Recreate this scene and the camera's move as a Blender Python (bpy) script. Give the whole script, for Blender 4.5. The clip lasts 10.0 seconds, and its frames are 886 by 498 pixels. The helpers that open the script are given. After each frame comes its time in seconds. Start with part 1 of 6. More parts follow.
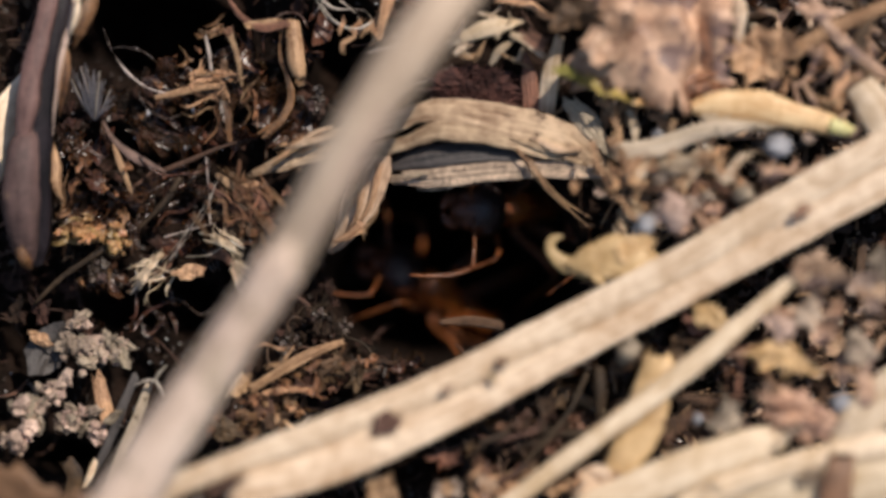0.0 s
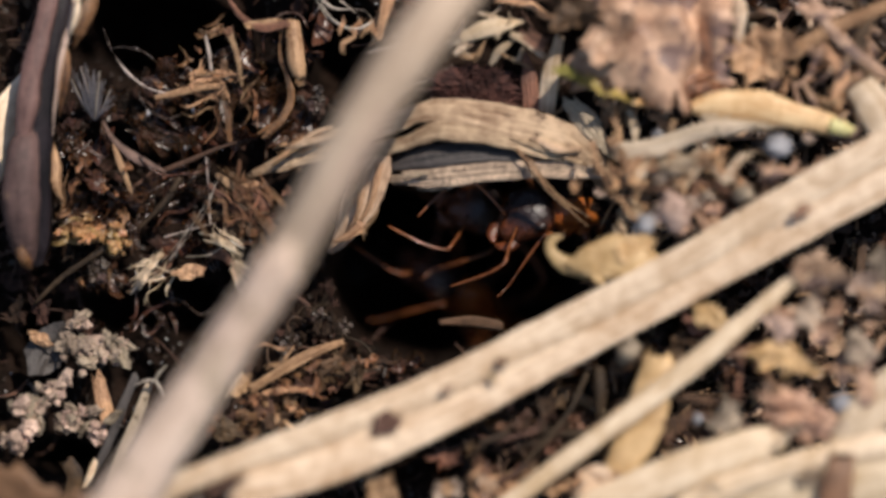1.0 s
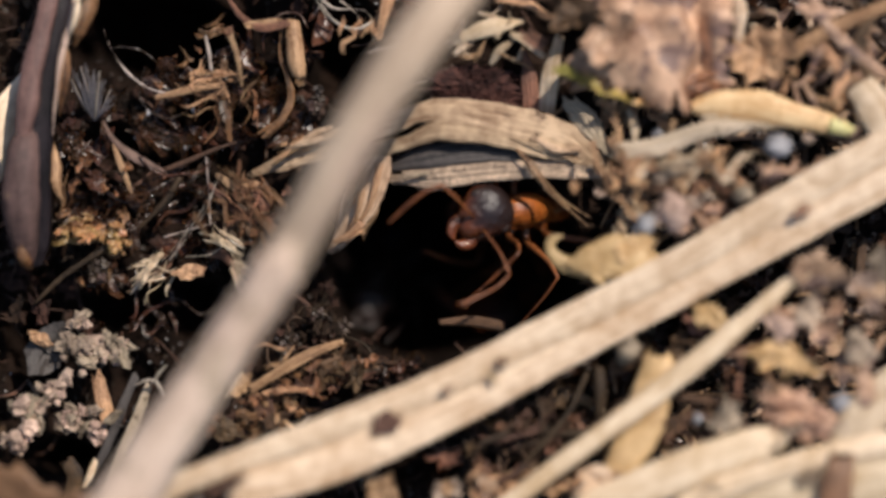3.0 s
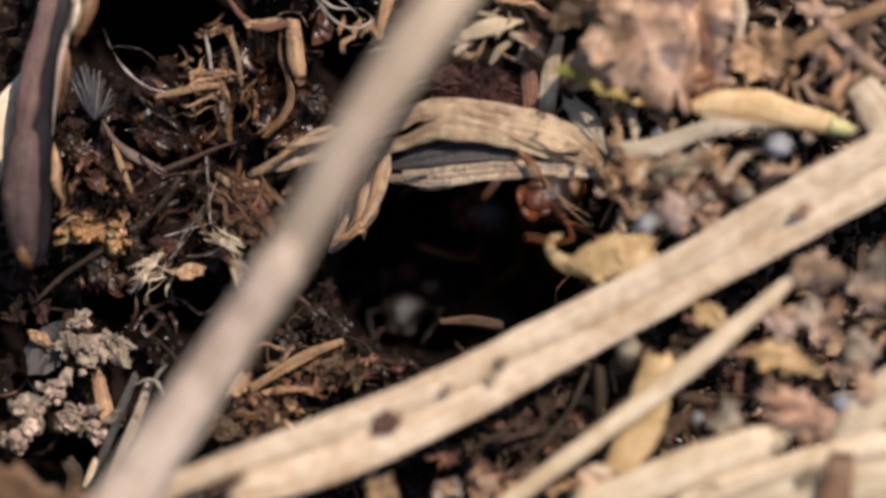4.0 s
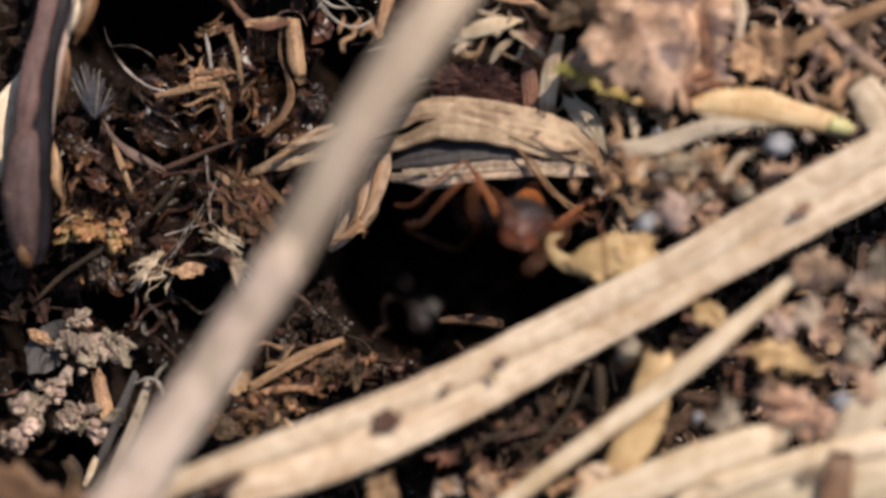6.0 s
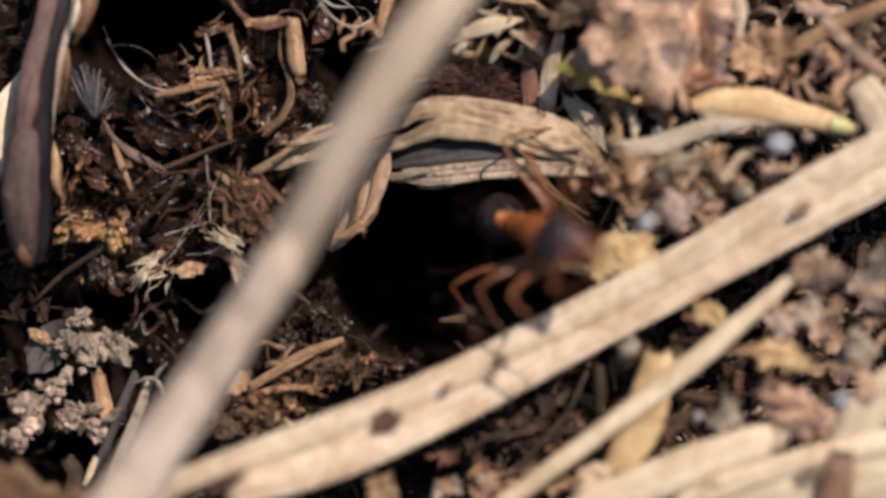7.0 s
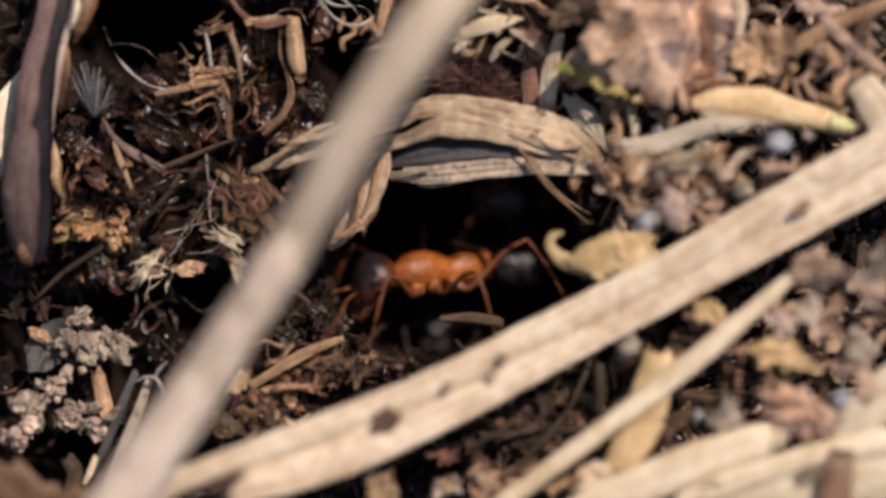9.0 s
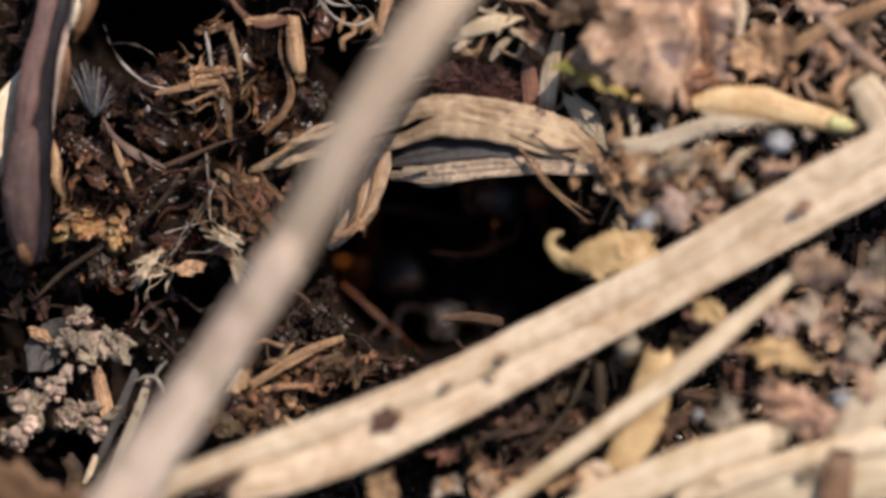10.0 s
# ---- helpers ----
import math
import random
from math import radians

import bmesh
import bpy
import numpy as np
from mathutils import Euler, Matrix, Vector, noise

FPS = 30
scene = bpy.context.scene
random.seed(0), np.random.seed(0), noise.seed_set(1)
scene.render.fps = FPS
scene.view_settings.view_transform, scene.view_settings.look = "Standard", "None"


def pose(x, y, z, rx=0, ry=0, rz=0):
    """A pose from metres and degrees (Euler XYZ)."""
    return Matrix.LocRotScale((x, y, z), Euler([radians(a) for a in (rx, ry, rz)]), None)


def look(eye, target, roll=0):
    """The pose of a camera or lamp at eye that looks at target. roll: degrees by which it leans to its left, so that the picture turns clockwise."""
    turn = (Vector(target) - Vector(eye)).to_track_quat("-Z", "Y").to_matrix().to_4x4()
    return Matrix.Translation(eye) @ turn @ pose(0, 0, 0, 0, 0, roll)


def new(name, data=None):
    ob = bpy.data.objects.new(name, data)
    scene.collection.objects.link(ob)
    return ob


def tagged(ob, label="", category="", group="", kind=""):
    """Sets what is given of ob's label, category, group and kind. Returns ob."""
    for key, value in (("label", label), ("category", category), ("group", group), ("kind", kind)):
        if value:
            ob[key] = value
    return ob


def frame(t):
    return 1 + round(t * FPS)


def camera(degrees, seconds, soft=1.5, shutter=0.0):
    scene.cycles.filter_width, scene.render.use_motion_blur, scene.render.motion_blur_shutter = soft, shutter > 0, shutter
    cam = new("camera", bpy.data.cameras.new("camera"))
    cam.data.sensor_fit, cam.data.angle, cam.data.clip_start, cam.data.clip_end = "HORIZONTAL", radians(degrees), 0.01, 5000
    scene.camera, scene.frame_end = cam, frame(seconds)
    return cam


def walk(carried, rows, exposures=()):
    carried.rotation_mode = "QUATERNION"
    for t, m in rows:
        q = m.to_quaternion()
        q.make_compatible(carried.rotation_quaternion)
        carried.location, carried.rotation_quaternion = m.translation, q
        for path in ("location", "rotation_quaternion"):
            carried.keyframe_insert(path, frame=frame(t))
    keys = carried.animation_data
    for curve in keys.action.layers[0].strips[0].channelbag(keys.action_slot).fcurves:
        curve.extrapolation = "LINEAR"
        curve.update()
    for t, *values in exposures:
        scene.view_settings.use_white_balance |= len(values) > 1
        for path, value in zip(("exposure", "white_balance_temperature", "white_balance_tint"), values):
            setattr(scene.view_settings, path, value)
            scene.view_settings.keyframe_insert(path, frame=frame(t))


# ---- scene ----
# The side of an ant nest in sunlight, about 26 mm across. Lengths are in millimetres until they are laid on the slope.
MM = 0.001
LEAN = 30.0
SLOPE = pose(0, 0, 0, LEAN)
REACH = 0.115
CENTRE = Vector((0, 0, 0))
EYE = SLOPE @ Vector((0, 0, REACH))

cam = camera(13.0, 10.0, soft=3.2, shutter=0.4)
cam.data.dof.use_dof = True
cam.data.dof.focus_distance = REACH
cam.data.dof.aperture_fstop = 16.0


def sag(degrees):
    """The tripod sinks a little: the view tips down by so many degrees."""
    return pose(*EYE, LEAN - degrees)


def key_camera():
    walk(cam, [(0.0, sag(0)), (2.5, sag(0)), (4.0, sag(0.010)), (5.0, sag(0.020)), (5.5, sag(0.022)), (7.0, sag(0.033)),
               (8.0, sag(0.036)), (9.0, sag(0.050)), (10.0, sag(0.058))])


# ---- light ----
world = bpy.data.worlds.new("sky")
scene.world = world
world.use_nodes = True
sky = world.node_tree.nodes.new("ShaderNodeTexSky")
sky.sky_type = "NISHITA"
sky.sun_disc = False
SUN_FROM = (SLOPE.to_3x3() @ Vector((0.345, 0.52, 0.78))).normalized()
sky.sun_elevation = math.asin(SUN_FROM.z)
sky.sun_rotation = math.atan2(SUN_FROM.x, SUN_FROM.y)
world.node_tree.nodes["Background"].inputs[1].default_value = 0.10
world.node_tree.links.new(sky.outputs[0], world.node_tree.nodes["Background"].inputs[0])
sun_data = bpy.data.lights.new("sun", "SUN")
sun_data.energy, sun_data.angle, sun_data.color = 4.1, radians(0.53), (1.0, 0.895, 0.80)
sun = new("sun", sun_data)
sun.matrix_world = look(SUN_FROM * 2, (0, 0, 0))
scene.view_settings.exposure = 0.02


# ---- materials ----
def material(name, dark, pale, grain=(60, 0.6), rough=0.75, bump=0.35, spots=0.0, spot_colour=(0.03, 0.02, 0.015), vary=0.18, hue=0.02,
             fine=9.0, metal=0.0, coat=0.0, gloss_patch=0.0, along=True, through_light=0.0, relief=0.06, top=None, shine=0.5, spot_scale=1.3):
    """A dry, grained surface. grain: cells across and along, per turn of the section and per mm; fine: cells per mm of the second scale."""
    m = bpy.data.materials.new(name)
    m.use_nodes = True
    n, l = m.node_tree.nodes, m.node_tree.links
    p = n["Principled BSDF"]

    def node(kind, **values):
        made = n.new("ShaderNode" + kind)
        for key, value in values.items():
            made.inputs[key].default_value = value
        return made

    coords = node("TexCoord")
    mm = node("Mapping")
    mm.inputs["Scale"].default_value = (1000, 1000, 1000)
    l.new(coords.outputs["Object"], mm.inputs["Vector"])
    info = node("ObjectInfo")
    stretch = node("Mapping")
    if along:
        stretch.inputs["Scale"].default_value = (grain[0], grain[1], 1)
        l.new(coords.outputs["UV"], stretch.inputs["Vector"])
    else:
        stretch.inputs["Scale"].default_value = (grain[0], grain[0], grain[0])
        l.new(mm.outputs[0], stretch.inputs["Vector"])
    streak = node("TexNoise", Scale=1.0, Detail=5.0, Roughness=0.65)
    streak.noise_dimensions = "4D"
    l.new(stretch.outputs[0], streak.inputs["Vector"])
    l.new(info.outputs["Random"], streak.inputs["W"])
    small = node("TexNoise", Scale=fine, Detail=4.0, Roughness=0.6)
    l.new(mm.outputs[0], small.inputs["Vector"])
    big = node("TexNoise", Scale=0.55, Detail=3.0)
    l.new(mm.outputs[0], big.inputs["Vector"])
    add = node("Math")
    add.operation = "MULTIPLY_ADD"
    add.inputs[1].default_value, add.inputs[2].default_value = 0.5, 0.0
    l.new(streak.outputs[0], add.inputs[0])
    add2 = node("Math")
    add2.operation = "MULTIPLY_ADD"
    add2.inputs[1].default_value = 0.28
    l.new(small.outputs[0], add2.inputs[0])
    l.new(add.outputs[0], add2.inputs[2])
    add3 = node("Math")
    add3.operation = "MULTIPLY_ADD"
    add3.inputs[1].default_value = 0.30
    l.new(big.outputs[0], add3.inputs[0])
    l.new(add2.outputs[0], add3.inputs[2])
    ramp = node("ValToRGB")
    ramp.color_ramp.elements[0].position, ramp.color_ramp.elements[0].color = 0.43, (*dark, 1)
    ramp.color_ramp.elements[1].position, ramp.color_ramp.elements[1].color = 0.63, (*pale, 1)
    l.new(add3.outputs[0], ramp.inputs[0])
    colour = ramp.outputs[0]
    if spots:
        cells = node("TexNoise", Scale=spot_scale, Detail=3.0, Roughness=0.7)
        l.new(mm.outputs[0], cells.inputs["Vector"])
        cut = node("ValToRGB")
        cut.color_ramp.elements[0].position, cut.color_ramp.elements[1].position = 0.70 - spots * 0.12, 0.76 - spots * 0.12
        l.new(cells.outputs[0], cut.inputs[0])
        mix = node("MixRGB")
        mix.inputs[2].default_value = (*spot_colour, 1)
        l.new(cut.outputs[0], mix.inputs[0])
        l.new(colour, mix.inputs[1])
        colour = mix.outputs[0]
    if top:
        split = node("SeparateXYZ")
        l.new(mm.outputs[0], split.inputs[0])
        mixed = node("Math")
        mixed.operation = "MULTIPLY_ADD"
        mixed.inputs[1].default_value = 0.5
        l.new(big.outputs[0], mixed.inputs[0])
        l.new(split.outputs[2], mixed.inputs[2])
        edge = node("MapRange")
        edge.inputs["From Min"].default_value, edge.inputs["From Max"].default_value = top[1], top[2]
        l.new(mixed.outputs[0], edge.inputs[0])
        cover = node("MixRGB")
        cover.inputs[2].default_value = (*top[0], 1)
        l.new(edge.outputs[0], cover.inputs[0])
        l.new(colour, cover.inputs[1])
        colour = cover.outputs[0]
    shift = node("HueSaturation")
    span = node("MapRange")
    span.inputs["To Min"].default_value, span.inputs["To Max"].default_value = 1 - vary, 1 + vary
    l.new(info.outputs["Random"], span.inputs[0])
    l.new(span.outputs[0], shift.inputs["Value"])
    turn = node("MapRange")
    turn.inputs["To Min"].default_value, turn.inputs["To Max"].default_value = 0.5 + hue, 0.5 - hue
    l.new(info.outputs["Random"], turn.inputs[0])
    l.new(turn.outputs[0], shift.inputs["Hue"])
    l.new(colour, shift.inputs["Color"])
    l.new(shift.outputs[0], p.inputs["Base Color"])
    p.inputs["Metallic"].default_value = metal
    p.inputs["Coat Weight"].default_value = coat
    p.inputs["Specular IOR Level"].default_value = shine
    rr = node("MapRange")
    rr.inputs["To Min"].default_value, rr.inputs["To Max"].default_value = max(0.05, rough - 0.15 - gloss_patch), min(1, rough + 0.12)
    l.new(small.outputs[0], rr.inputs[0])
    l.new(rr.outputs[0], p.inputs["Roughness"])
    if through_light:
        p.inputs["Subsurface Weight"].default_value = through_light
        p.inputs["Subsurface Radius"].default_value = (1.0, 0.55, 0.3)
        p.inputs["Subsurface Scale"].default_value = 0.0003
    lift = node("Bump", Strength=bump, Distance=relief * MM)
    l.new(add3.outputs[0], lift.inputs["Height"])
    l.new(lift.outputs[0], p.inputs["Normal"])
    return m


STRAW = material("straw", (0.42, 0.265, 0.14), (0.81, 0.65, 0.47), grain=(14, 0.25), rough=0.6, bump=1.0, spots=0.35, spot_colour=(0.26, 0.16, 0.09), hue=0.005, fine=2.4, relief=0.16)
ARCH_STRAW = material("arch_straw", (0.17, 0.08, 0.036), (0.77, 0.55, 0.355), grain=(16, 0.5), rough=0.65, bump=1.0, spots=0.5, spot_colour=(0.12, 0.065, 0.035), hue=0.005, fine=3.0, relief=0.16)
PALE_STRAW = material("pale_straw", (0.52, 0.36, 0.20), (0.84, 0.675, 0.48), grain=(8, 0.35), rough=0.55, bump=0.9, hue=0.005, fine=2.6, relief=0.1)
GREY_STEM = material("weathered_stem", (0.38, 0.268, 0.19), (0.65, 0.495, 0.375), grain=(12, 0.4), rough=0.8, bump=1.0, relief=0.14, spots=0.6, spot_colour=(0.24, 0.17, 0.12), spot_scale=1.6)
PINK_STEM = material("pinkish_stem", (0.50, 0.36, 0.26), (0.84, 0.66, 0.52), grain=(12, 0.3), rough=0.75, bump=1.0, relief=0.12, spots=0.4, spot_colour=(0.36, 0.26, 0.19), spot_scale=1.6)
GREY_WOOD = material("grey_wood", (0.055, 0.038, 0.028), (0.76, 0.58, 0.40), grain=(9, 0.15), rough=0.85, bump=1.0, spots=0.9, spot_scale=9.0, relief=0.16, fine=5)
DARK_WOOD = material("dark_wood", (0.015, 0.013, 0.013), (0.105, 0.088, 0.080), grain=(14, 0.3), rough=0.55, bump=1.0, relief=0.1)
BARK = material("purple_bark", (0.016, 0.008, 0.008), (0.19, 0.108, 0.10), grain=(5, 0.2), rough=0.62, shine=0.35, bump=0.9, relief=0.12, spots=0.3, spot_colour=(0.28, 0.17, 0.10))
BLACK_BARK = material("black_bark", (0.003, 0.0025, 0.003), (0.026, 0.020, 0.024), grain=(6, 0.25), rough=0.5, shine=0.2, bump=0.9, relief=0.12)
BROWN = material("brown_litter", (0.024, 0.011, 0.006), (0.22, 0.115, 0.060), grain=(8, 0.8), rough=0.65, bump=1.0, vary=0.45, hue=0.02, relief=0.1)
TAN = material("tan_litter", (0.16, 0.072, 0.03), (0.62, 0.38, 0.205), grain=(9, 0.7), rough=0.6, bump=1.0, vary=0.35, hue=0.006, spots=0.3, spot_colour=(0.07, 0.035, 0.015), relief=0.1)
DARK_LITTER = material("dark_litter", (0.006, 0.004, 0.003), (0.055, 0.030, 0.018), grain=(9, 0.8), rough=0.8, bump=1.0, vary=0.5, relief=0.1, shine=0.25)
LEAF = material("dead_leaf", (0.20, 0.10, 0.056), (0.68, 0.445, 0.285), grain=(1.1, 1), along=False, fine=4.0, rough=0.5, bump=1.0, spots=1.5, spot_colour=(0.185, 0.115, 0.09), spot_scale=0.7, relief=0.12, vary=0.25, hue=0.006)
DARK_LEAF = material("brown_leaf", (0.12, 0.05, 0.026), (0.30, 0.14, 0.08), grain=(0.8, 1), along=False, fine=5.0, rough=0.6, bump=0.5)
YELLOW = material("yellow_blade", (0.54, 0.29, 0.105), (0.90, 0.665, 0.37), grain=(9, 0.5), rough=0.5, bump=0.8, spots=0.3, spot_colour=(0.30, 0.16, 0.06), hue=0.005, relief=0.1, fine=5)
OCHRE = material("ochre_flake", (0.36, 0.22, 0.085), (0.60, 0.41, 0.20), grain=(1.2, 1), along=False, fine=4, rough=0.55, bump=0.3, hue=0.004, relief=0.1)
GREEN = material("yellow_green_edge", (0.16, 0.12, 0.02), (0.42, 0.34, 0.09), grain=(1.0, 1), along=False, rough=0.5, bump=0.6)
STAIN = material("straw_stain", (0.10, 0.055, 0.03), (0.40, 0.26, 0.15), grain=(2.0, 1), along=False, rough=0.8, bump=0.8)
GOLD = material("golden_resin", (0.06, 0.025, 0.010), (0.56, 0.315, 0.125), grain=(1.8, 1), along=False, fine=6, rough=0.4, gloss_patch=0.15, bump=1.0, vary=0.4, relief=0.1, through_light=0.15)
RED_BARK = material("red_bark", (0.05, 0.016, 0.007), (0.40, 0.19, 0.095), grain=(9, 0.7), rough=0.6, bump=1.0, vary=0.35, hue=0.01, relief=0.1)
BUD_TIP = material("pale_green_tip", (0.46, 0.40, 0.13), (0.74, 0.66, 0.33), grain=(1.0, 1), along=False, rough=0.45, bump=0.4)
TWIG = material("brown_twig_bark", (0.04, 0.022, 0.019), (0.25, 0.15, 0.115), grain=(5, 0.3), rough=0.6, bump=1.0, relief=0.12, spots=0.4, spot_colour=(0.05, 0.03, 0.026))
HAIR = material("pale_fibre", (0.20, 0.16, 0.125), (0.52, 0.44, 0.36), grain=(4, 0.6), rough=0.4, bump=0.3)
BRISTLE = material("grey_bristle", (0.03, 0.028, 0.03), (0.19, 0.18, 0.195), grain=(4, 0.6), rough=0.4, bump=0.3)
ROOT = material("brown_root", (0.010, 0.0055, 0.0035), (0.10, 0.058, 0.034), grain=(5, 0.9), rough=0.68, shine=0.3, bump=0.8, vary=0.45, relief=0.08)
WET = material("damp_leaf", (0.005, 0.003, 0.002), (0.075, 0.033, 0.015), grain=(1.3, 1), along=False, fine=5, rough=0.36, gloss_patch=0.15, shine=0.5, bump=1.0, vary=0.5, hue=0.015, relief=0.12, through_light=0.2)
RUST = material("rusty_bark", (0.016, 0.007, 0.004), (0.32, 0.155, 0.068), grain=(7, 0.8), rough=0.5, gloss_patch=0.15, bump=1.0, vary=0.4, hue=0.01, relief=0.12, through_light=0.15, spots=0.4, spot_colour=(0.03, 0.012, 0.006))
GLINT = material("clear_grit", (0.30, 0.29, 0.29), (0.70, 0.68, 0.66), grain=(2.0, 1), along=False, fine=8, rough=0.18, bump=0.6, coat=0.6, relief=0.08)
CRUMB = material("beige_crumb", (0.07, 0.045, 0.032), (0.60, 0.455, 0.335), grain=(1.6, 1), along=False, fine=8, rough=0.8, bump=1.0, vary=0.45, relief=0.12)
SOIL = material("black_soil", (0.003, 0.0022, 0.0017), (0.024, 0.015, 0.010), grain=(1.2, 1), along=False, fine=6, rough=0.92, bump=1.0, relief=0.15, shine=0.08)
GRAIN = material("soil_grain", (0.006, 0.004, 0.0035), (0.085, 0.055, 0.038), grain=(2.0, 1), along=False, fine=8, rough=0.6, bump=1.0, gloss_patch=0.25, relief=0.1)
STONE = material("grey_grit", (0.15, 0.145, 0.15), (0.42, 0.41, 0.42), grain=(2.0, 1), along=False, fine=8, rough=0.4, bump=0.8, relief=0.1)
FELT = material("brown_felt", (0.014, 0.006, 0.004), (0.11, 0.05, 0.03), grain=(3.0, 1), along=False, fine=9, rough=0.95, bump=1.0, relief=0.3)
RED_CHITIN = material("red_chitin", (0.15, 0.037, 0.007), (0.55, 0.165, 0.030), grain=(1.2, 1), along=False, fine=5, rough=0.36, bump=1.0, coat=0.15, vary=0.0, hue=0.0, relief=0.20, through_light=0.15)
DARK_CHITIN = material("dark_chitin", (0.008, 0.005, 0.0045), (0.030, 0.019, 0.016), grain=(1.4, 1), along=False, fine=4, rough=0.38, bump=1.0, shine=0.6, vary=0.0, hue=0.0, relief=0.18)
HEAD_CHITIN = material("head_chitin", (0.028, 0.009, 0.005), (0.16, 0.044, 0.014), grain=(1.2, 1), along=False, fine=4, rough=0.32, bump=1.0, coat=0.2, vary=0.0, hue=0.0, relief=0.25, top=((0.022, 0.013, 0.012), 0.32, 0.75))
LEG_CHITIN = material("leg_chitin", (0.05, 0.017, 0.007), (0.30, 0.100, 0.032), grain=(1.2, 1), along=False, fine=10, rough=0.35, bump=0.2, coat=0.3, vary=0.0, hue=0.0, relief=0.03)


# ---- mesh helpers ----
RNG = random.Random(7)
CELLS = np.random.RandomState(11).rand(64, 64)


def lattice(x, y, size):
    """Smooth noise from -1 to 1 over a plan, with cells of that size."""
    x, y = np.asarray(x, float) / size + 100.37, np.asarray(y, float) / size + 91.73
    i, j = np.floor(x).astype(int), np.floor(y).astype(int)
    u, v = x - i, y - j
    u, v = u * u * (3 - 2 * u), v * v * (3 - 2 * v)
    c = lambda a, b: CELLS[a % 64, b % 64]
    return 2 * ((c(i, j) * (1 - u) + c(i + 1, j) * u) * (1 - v) + (c(i, j + 1) * (1 - u) + c(i + 1, j + 1) * u) * v) - 1


def step(lo, hi, x):
    s = np.clip((np.asarray(x, float) - lo) / (hi - lo), 0, 1)
    return s * s * (3 - 2 * s)


HOLLOWS = [(-8.6, 6.6, 3.0, 1.6, 6.0), (8.5, 6.0, 0.5, 1.3, 4.0), (10.5, 5.2, 0.5, 1.6, 4.0), (-8.3, -1.9, 2.6, 1.0, 3.0), (-3.2, 6.0, 1.2, 2.0, 3.0), (-12.2, -2.8, 0.9, 1.6, 2.5), (-6.0, 1.2, 1.0, 0.8, 2.0), (-9.0, 3.0, 2.0, 1.0, 2.2), (-7.6, 3.9, 1.1, 1.0, 1.6), (-11.4, -6.2, 1.3, 0.7, 2.5)]


def cave(a, b):
    """Dark hollows in the loose soil: middle, half widths and depth in mm."""
    return sum(d * step(1.0, 0.5, np.hypot((a - x) / w, (b - y) / h) + 0.25 * lattice(a, b, 0.9)) for x, y, w, h, d in HOLLOWS)


def surface(a, b):
    """Height of the soil off the slope, in mm: it swells on one side, and a nest entrance opens in the middle."""
    a, b = np.asarray(a, float), np.asarray(b, float)
    swell = 1.2 * step(3.0, 10.5, a - 0.42 * b) + 1.0 * step(2.0, 7.0, b) * step(1.5, 6.0, a)
    rough = 1.15 * lattice(a, b, 2.6) + 0.75 * lattice(a + 9, b, 1.1) + 0.34 * lattice(a, b + 5, 0.5) + 0.13 * lattice(a + 3, b, 0.22)
    r = np.hypot((a - 0.3) / 3.7, (b + 0.35 - 0.10 * a) / 3.0) + 0.10 * lattice(a, b, 1.6)
    mouth = step(1.08, 0.84, r)
    gully = 2.2 * np.exp(-(((a - 3.0) * 0.45 - (b + 4.6) * 0.89) / 0.9) ** 2) * np.exp(-((a - 3.0) / 4.0) ** 2)
    return -1.3 + (swell + rough) * (1 - 0.3 * mouth) - 9.5 * mouth - gully - cave(a, b)


class Shape:
    """A mesh in the making: points in mm."""

    def __init__(self):
        self.v, self.f, self.uv, self.m, self.flat = [], [], [], [], False

    def add(self, verts, faces, uvs=None, slot=0):
        k = len(self.v)
        self.v += [tuple(p) for p in verts]
        self.f += [tuple(i + k for i in q) for q in faces]
        self.uv += list(uvs) if uvs else [(p[0], p[1]) for p in verts]
        self.m += [slot] * len(faces)
        return self


def spline(points, steps):
    """A smooth line through points of any dimension."""
    p = np.array(points, float)
    p = np.vstack([2 * p[0] - p[1], p, 2 * p[-1] - p[-2]])
    out = []
    for i in range(1, len(p) - 2):
        for k in range(steps):
            t = k / steps
            out.append(0.5 * (2 * p[i] + (p[i + 1] - p[i - 1]) * t + (2 * p[i - 1] - 5 * p[i] + 4 * p[i + 1] - p[i + 2]) * t * t
                              + (3 * p[i] - p[i - 1] - 3 * p[i + 1] + p[i + 2]) * t ** 3))
    out.append(p[-2])
    return np.array(out)


